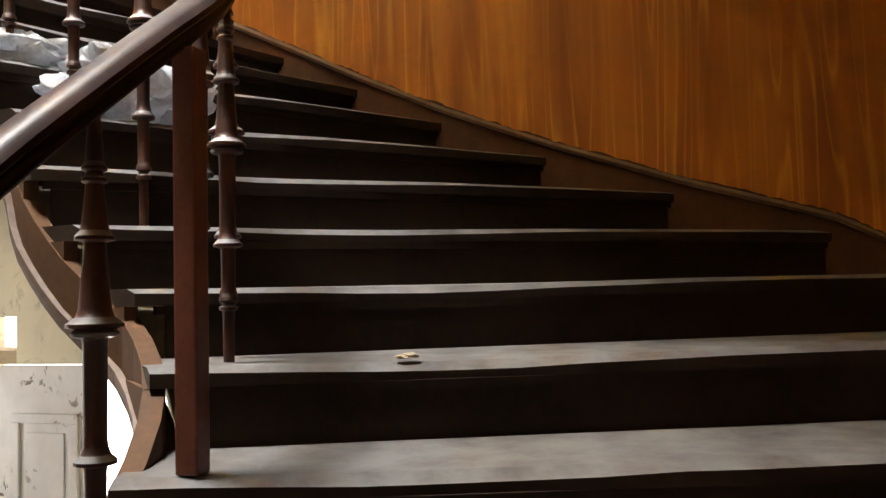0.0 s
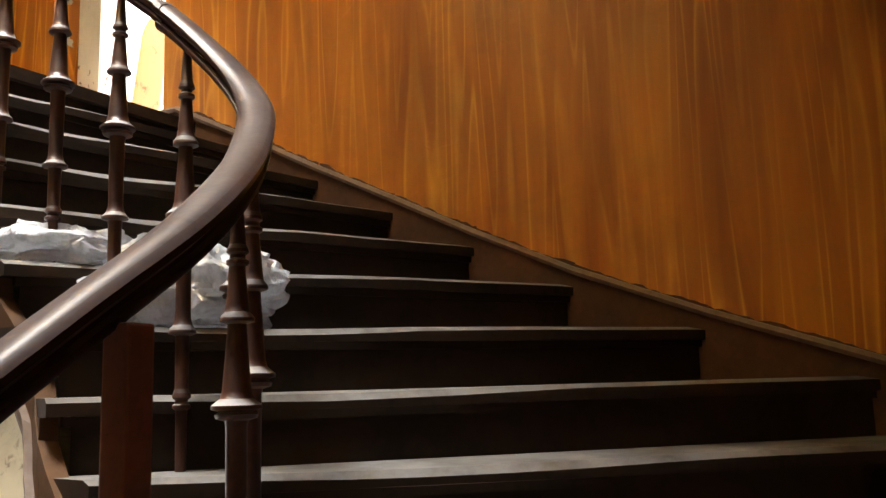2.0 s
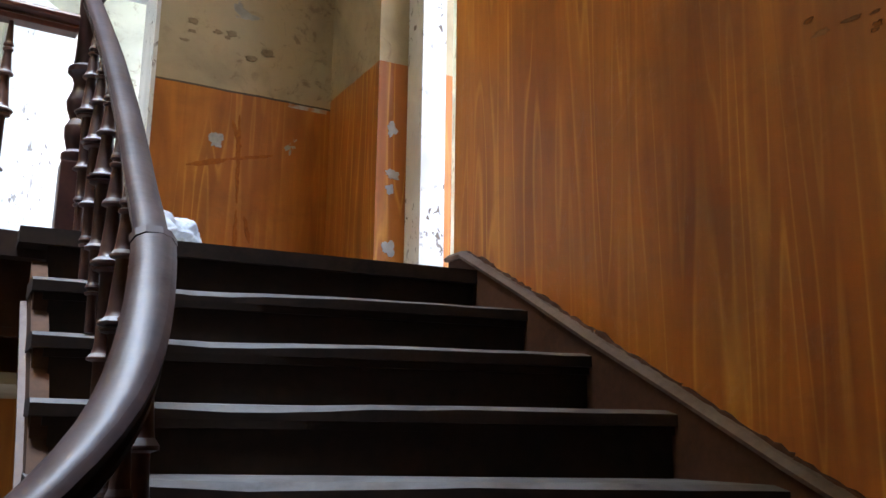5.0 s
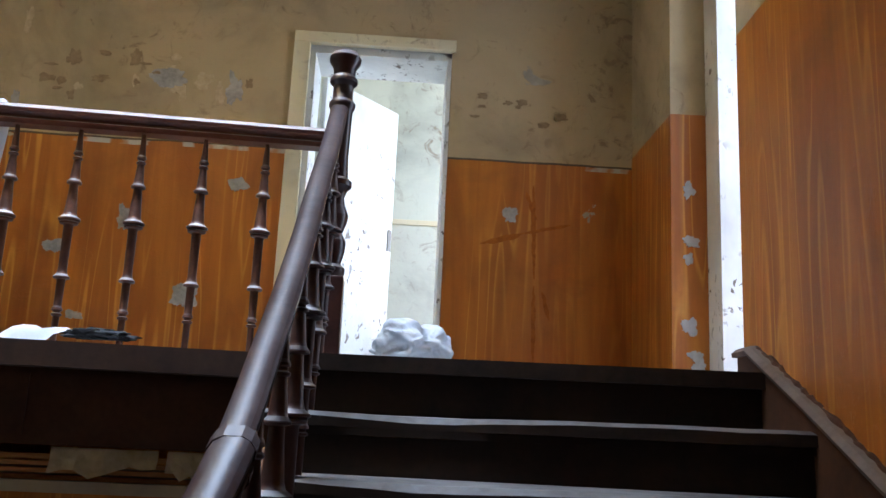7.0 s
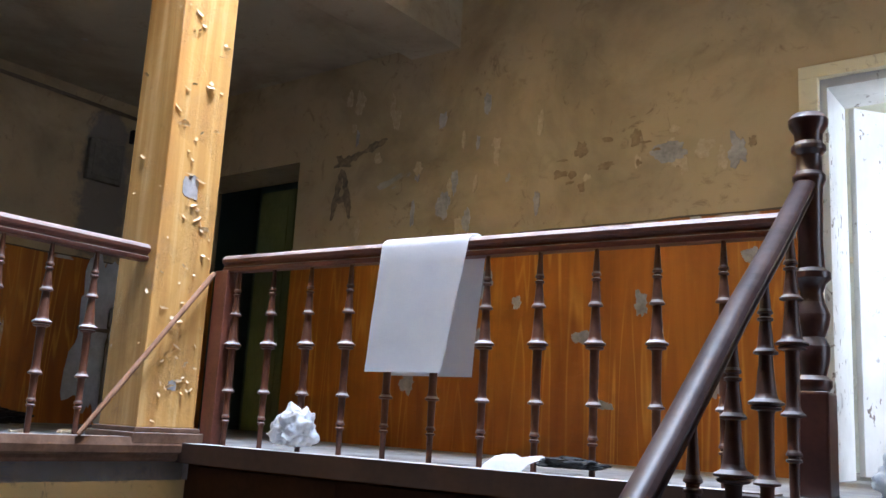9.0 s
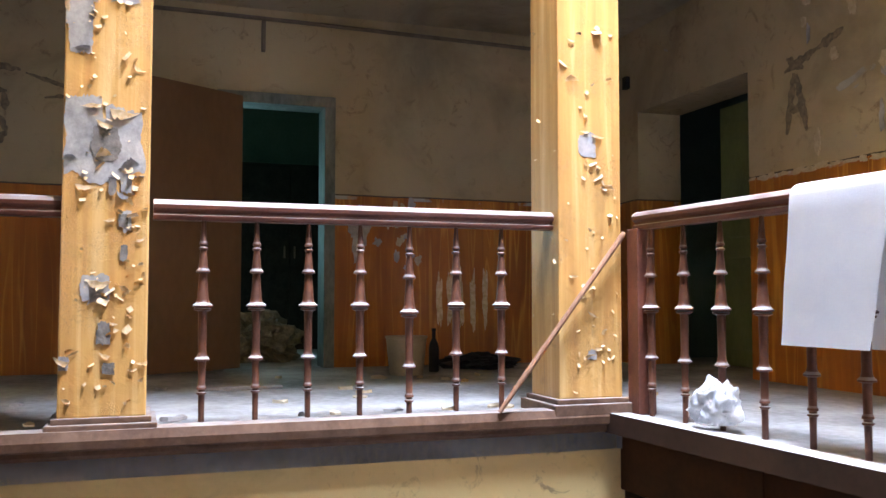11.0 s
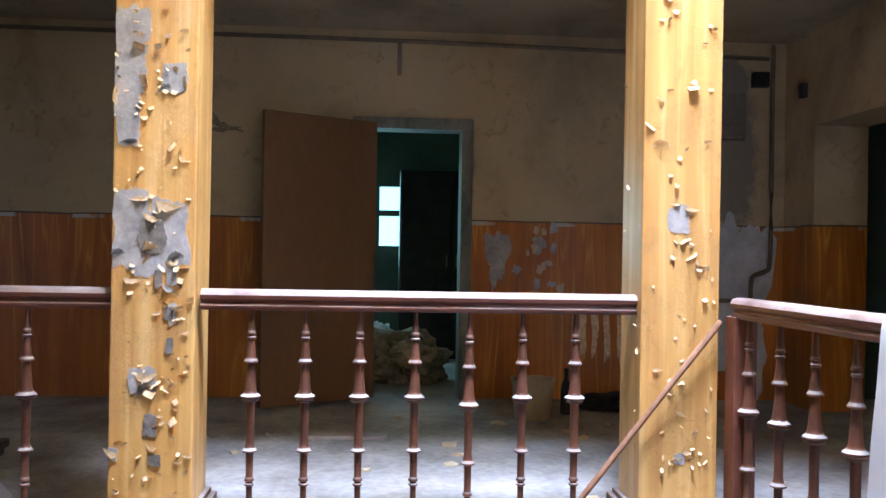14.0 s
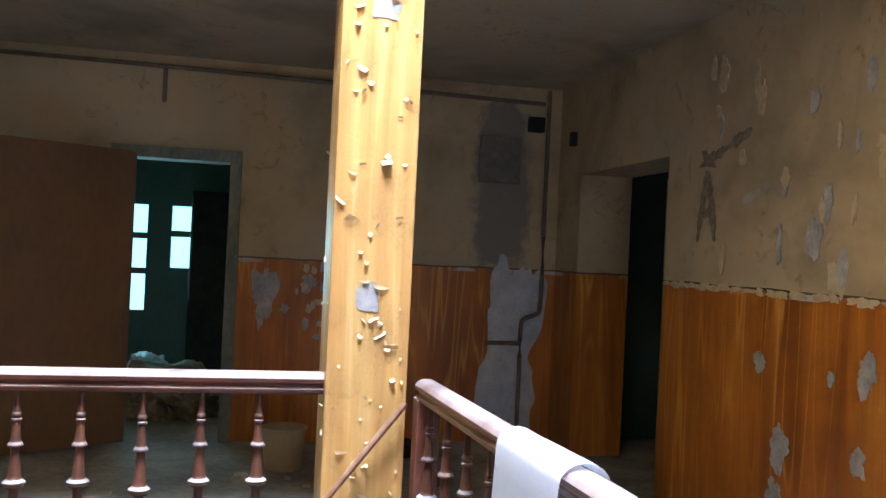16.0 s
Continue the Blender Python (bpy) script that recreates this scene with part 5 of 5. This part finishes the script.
def tube(bm, pts, r):
    path = smooth_path([Vector(c) for c in pts], 3)
    rings = []
    for i, p in enumerate(path):
        d = (path[min(i + 1, len(path) - 1)] - path[max(i - 1, 0)]).normalized()
        q = d.to_track_quat("Z", "Y")
        rings.append([bm.verts.new(p + q @ Vector((r * math.cos(a * math.pi / 4), r * math.sin(a * math.pi / 4), 0))) for a in range(8)])
    for a, b in zip(rings, rings[1:]):
        for i in range(8):
            bm.faces.new((a[i], a[(i + 1) % 8], b[(i + 1) % 8], b[i]))


pipes = thing("gas_pipe", (0, 0, 0), "brown painted gas pipe with a bend on the corner wall", "pipe")
bm = bmesh.new()
tube(bm, [(WEST + 0.04, 4.23, 2.60), (WEST + 0.04, 4.23, 1.8), (WEST + 0.04, 4.23, 1.05), (WEST + 0.04, 4.20, 0.95), (WEST + 0.04, 4.13, 0.92), (WEST + 0.04, 4.09, 0.86), (WEST + 0.04, 4.09, 0.5), (WEST + 0.04, 4.09, 0.1)], 0.017)
part("riser_pipe", bm, M_PIPE, pipes, "", True)
bm = bmesh.new()
tube(bm, [(WEST + 0.04, 3.82, 0.73), (WEST + 0.04, 3.95, 0.73), (WEST + 0.04, 4.09, 0.73)], 0.016)
part("stub_pipe", bm, M_PIPE, pipes, "", True)
bm = bmesh.new()
tube(bm, [(WEST + 0.03, -2.5, 2.55), (WEST + 0.03, 1.0, 2.545), (WEST + 0.03, 2.7, 2.525), (WEST + 0.03, 4.2, 2.50)], 0.016)
tagged(part("conduit", bm, M_PIPE, None, "", True), "thin brown conduit run under the corridor ceiling", "conduit")
bm = bmesh.new()
box(bm, WEST, WEST + 0.03, 1.49, 1.52, 2.30, 2.53, 0.006)
tagged(part("hook", bm, M_PIPE), "short brown bracket hanging from the conduit", "bracket")

bucket = thing("bucket", (-4.55, 2.37, 0.0), "beige plastic bucket standing by the corridor wall", "bucket")
bm = bmesh.new()
lathe(bm, [(0.105, 0.0), (0.112, 0.01), (0.135, 0.24), (0.142, 0.245), (0.142, 0.258), (0.132, 0.258), (0.108, 0.02)], 20)
part("body", bm, M_BEIGE, bucket, "", True)
bm = bmesh.new()
lathe(bm, [(0.032, 0.0), (0.036, 0.01), (0.036, 0.16), (0.028, 0.20), (0.013, 0.23), (0.013, 0.28), (0.016, 0.285), (0.016, 0.30)], 12, (-4.72, 2.62, 0.0))
tagged(part("bottle", bm, M_BLACK, None, "", True), "dark empty glass bottle on the corridor floor", "bottle")


def litter(count, seed, x0, x1, y0, y1, z):
    r = random.Random(seed)
    for i in range(count):
        b = bmesh.new()
        n_ = r.randint(5, 8)
        size = r.uniform(0.02, 0.07)
        pts = [(size * r.uniform(0.6, 1.2) * math.cos(6.283 * k / n_), size * r.uniform(0.3, 0.8) * math.sin(6.283 * k / n_)) for k in range(n_)]
        prism(b, pts, 0.0, [r.uniform(0.004, 0.02) for _ in pts])
        ob = part("plaster_chip", b, r.choice((M_BARE, M_PAPER, M_FLAKE)))
        ob.matrix_basis = pose(r.uniform(x0, x1), r.uniform(y0, y1), z, 0, 0, r.uniform(0, 360))
        tagged(ob, "fallen flake of plaster on the dusty floor", "debris", "floor litter")


litter(26, 7, -4.6, -2.55, 0.0, 3.3, 0.0)
litter(10, 8, -2.55, -2.42, -0.05, 2.2, 0.03)
bm = bmesh.new()
box(bm, -4.02, -3.90, 1.0, 1.45, 0.0, 0.018, 0.004)
tagged(part("board", bm, M_GREYWHITE), "pale broken board lying on the corridor floor", "board")

# broken lath and paper under the north gallery edge
brk = thing("broken_soffit_edge", (0, 0, 0), "splintered lath edge with torn paper under the gallery", "lath")
for i in range(4):
    bm = bmesh.new()
    z = -0.37 - 0.024 * i
    y = 2.735 + 0.014 * i
    prism(bm, [(-2.3, y), (0.16, y + 0.145), (0.16, y + 0.175), (-2.3, y + 0.03)], z - 0.016, z)
    part("lath", bm, M_LATH, brk)
r = random.Random(12)
for x0, w, drop in ((-1.05, 0.32, 0.09), (-0.52, 0.36, 0.08), (-0.13, 0.22, 0.10), (-1.6, 0.3, 0.07)):
    bm = bmesh.new()
    grid = []
    for a in range(9):
        x = x0 + w * a / 8
        y = 2.735 + (x + 2.3) * 0.059
        d = drop * (0.7 + 0.6 * r.random())
        grid.append([bm.verts.new((x, y - 0.012 - 0.03 * t * r.random(), -0.345 - d * t)) for t in (0, 0.5, 1.0)])
    for r0, r1 in zip(grid, grid[1:]):
        for i in range(2):
            bm.faces.new((r0[i], r1[i], r1[i + 1], r0[i + 1]))
    bmesh.ops.solidify(bm, geom=list(bm.faces), thickness=0.002)
    part("torn_paper", bm, M_PAPER, brk, "yellowed torn lining paper")
for x0, x1 in ((-2.28, -1.45), (-1.40, -0.62), (-0.57, 0.22)):
    bm = bmesh.new()
    ya, yb = 2.72 + (x0 + 2.36) * 0.057, 2.72 + (x1 + 2.36) * 0.057
    prism(bm, [(x0, ya - 0.008), (x1, yb - 0.008), (x1, yb + 0.004), (x0, ya + 0.004)], -0.31, -0.10)
    part("panel", bm, M_STRING, brk, "dark brown fascia panel")

# lower storey door
ld = thing("lower_door", (EAST + 0.04, 2.55, LOWER), "white flaking panelled door of the storey below", "door")
bm = bmesh.new()
box(bm, 0.0, 0.045, 0.0, 0.62, 0.0, 1.55, 0.005)
part("leaf", bm, M_DOORWHITE, ld)
for z0, z1 in ((0.15, 0.60), (0.72, 1.30)):
    bm = bmesh.new()
    for a, b, c, d in ((0.10, 0.52, z0, z0 + 0.05), (0.10, 0.52, z1 - 0.05, z1), (0.10, 0.15, z0 + 0.05, z1 - 0.05), (0.47, 0.52, z0 + 0.05, z1 - 0.05)):
        box(bm, -0.018, 0.0, a, b, c, d, 0.005)
    part("panel_moulding", bm, M_DOORWHITE, ld)
    bm = bmesh.new()
    box(bm, -0.010, -0.001, 0.19, 0.43, z0 + 0.10, z1 - 0.10, 0.004)
    part("panel", bm, M_DOORWHITE, ld)

# moulding round the walls of the bright room
bm = bmesh.new()
box(bm, -0.9, 3.0, 6.175, 6.2, 1.33, 1.37, 0.004)
tagged(part("picture_rail", bm, M_CREAM), "cream rail along the bright room wall", "trim", "", "structure")

for y0, y1, bars in ((0.92, 1.16, (1.06, 1.40)), (1.38, 1.62, (1.43,))):
    win = thing("window_far", (-8.0, 0, 0), "small bright window with dark bars in the dim room", "window", "", "structure")
    for z in bars:
        bm = bmesh.new()
        box(bm, -0.06, -0.02, y0, y1, z - 0.03, z + 0.03, 0.004)
        part("glazing_bar", bm, M_FRAMEGREEN, win)
bm = bmesh.new()
pts = [(-0.13, 0.0), (0.13, 0.0)] + [(0.12 * math.cos(a * math.pi / 10), 1.0 + 0.13 * math.sin(a * math.pi / 10)) for a in range(0, 11)]
lo = [bm.verts.new((0.0, y, z)) for y, z in pts]
hi = [bm.verts.new((0.03, y, z)) for y, z in pts]
bm.faces.new(lo)
bm.faces.new(hi[::-1])
for i in range(len(pts)):
    j = (i + 1) % len(pts)
    bm.faces.new((lo[i], lo[j], hi[j], hi[i]))
board = tagged(part("leaning_board", bm, M_CREAM), "pale round-topped board leaning outside the balcony door", "board")
board.matrix_basis = pose(2.50, 3.62, 0.0, 0, 8, 0)
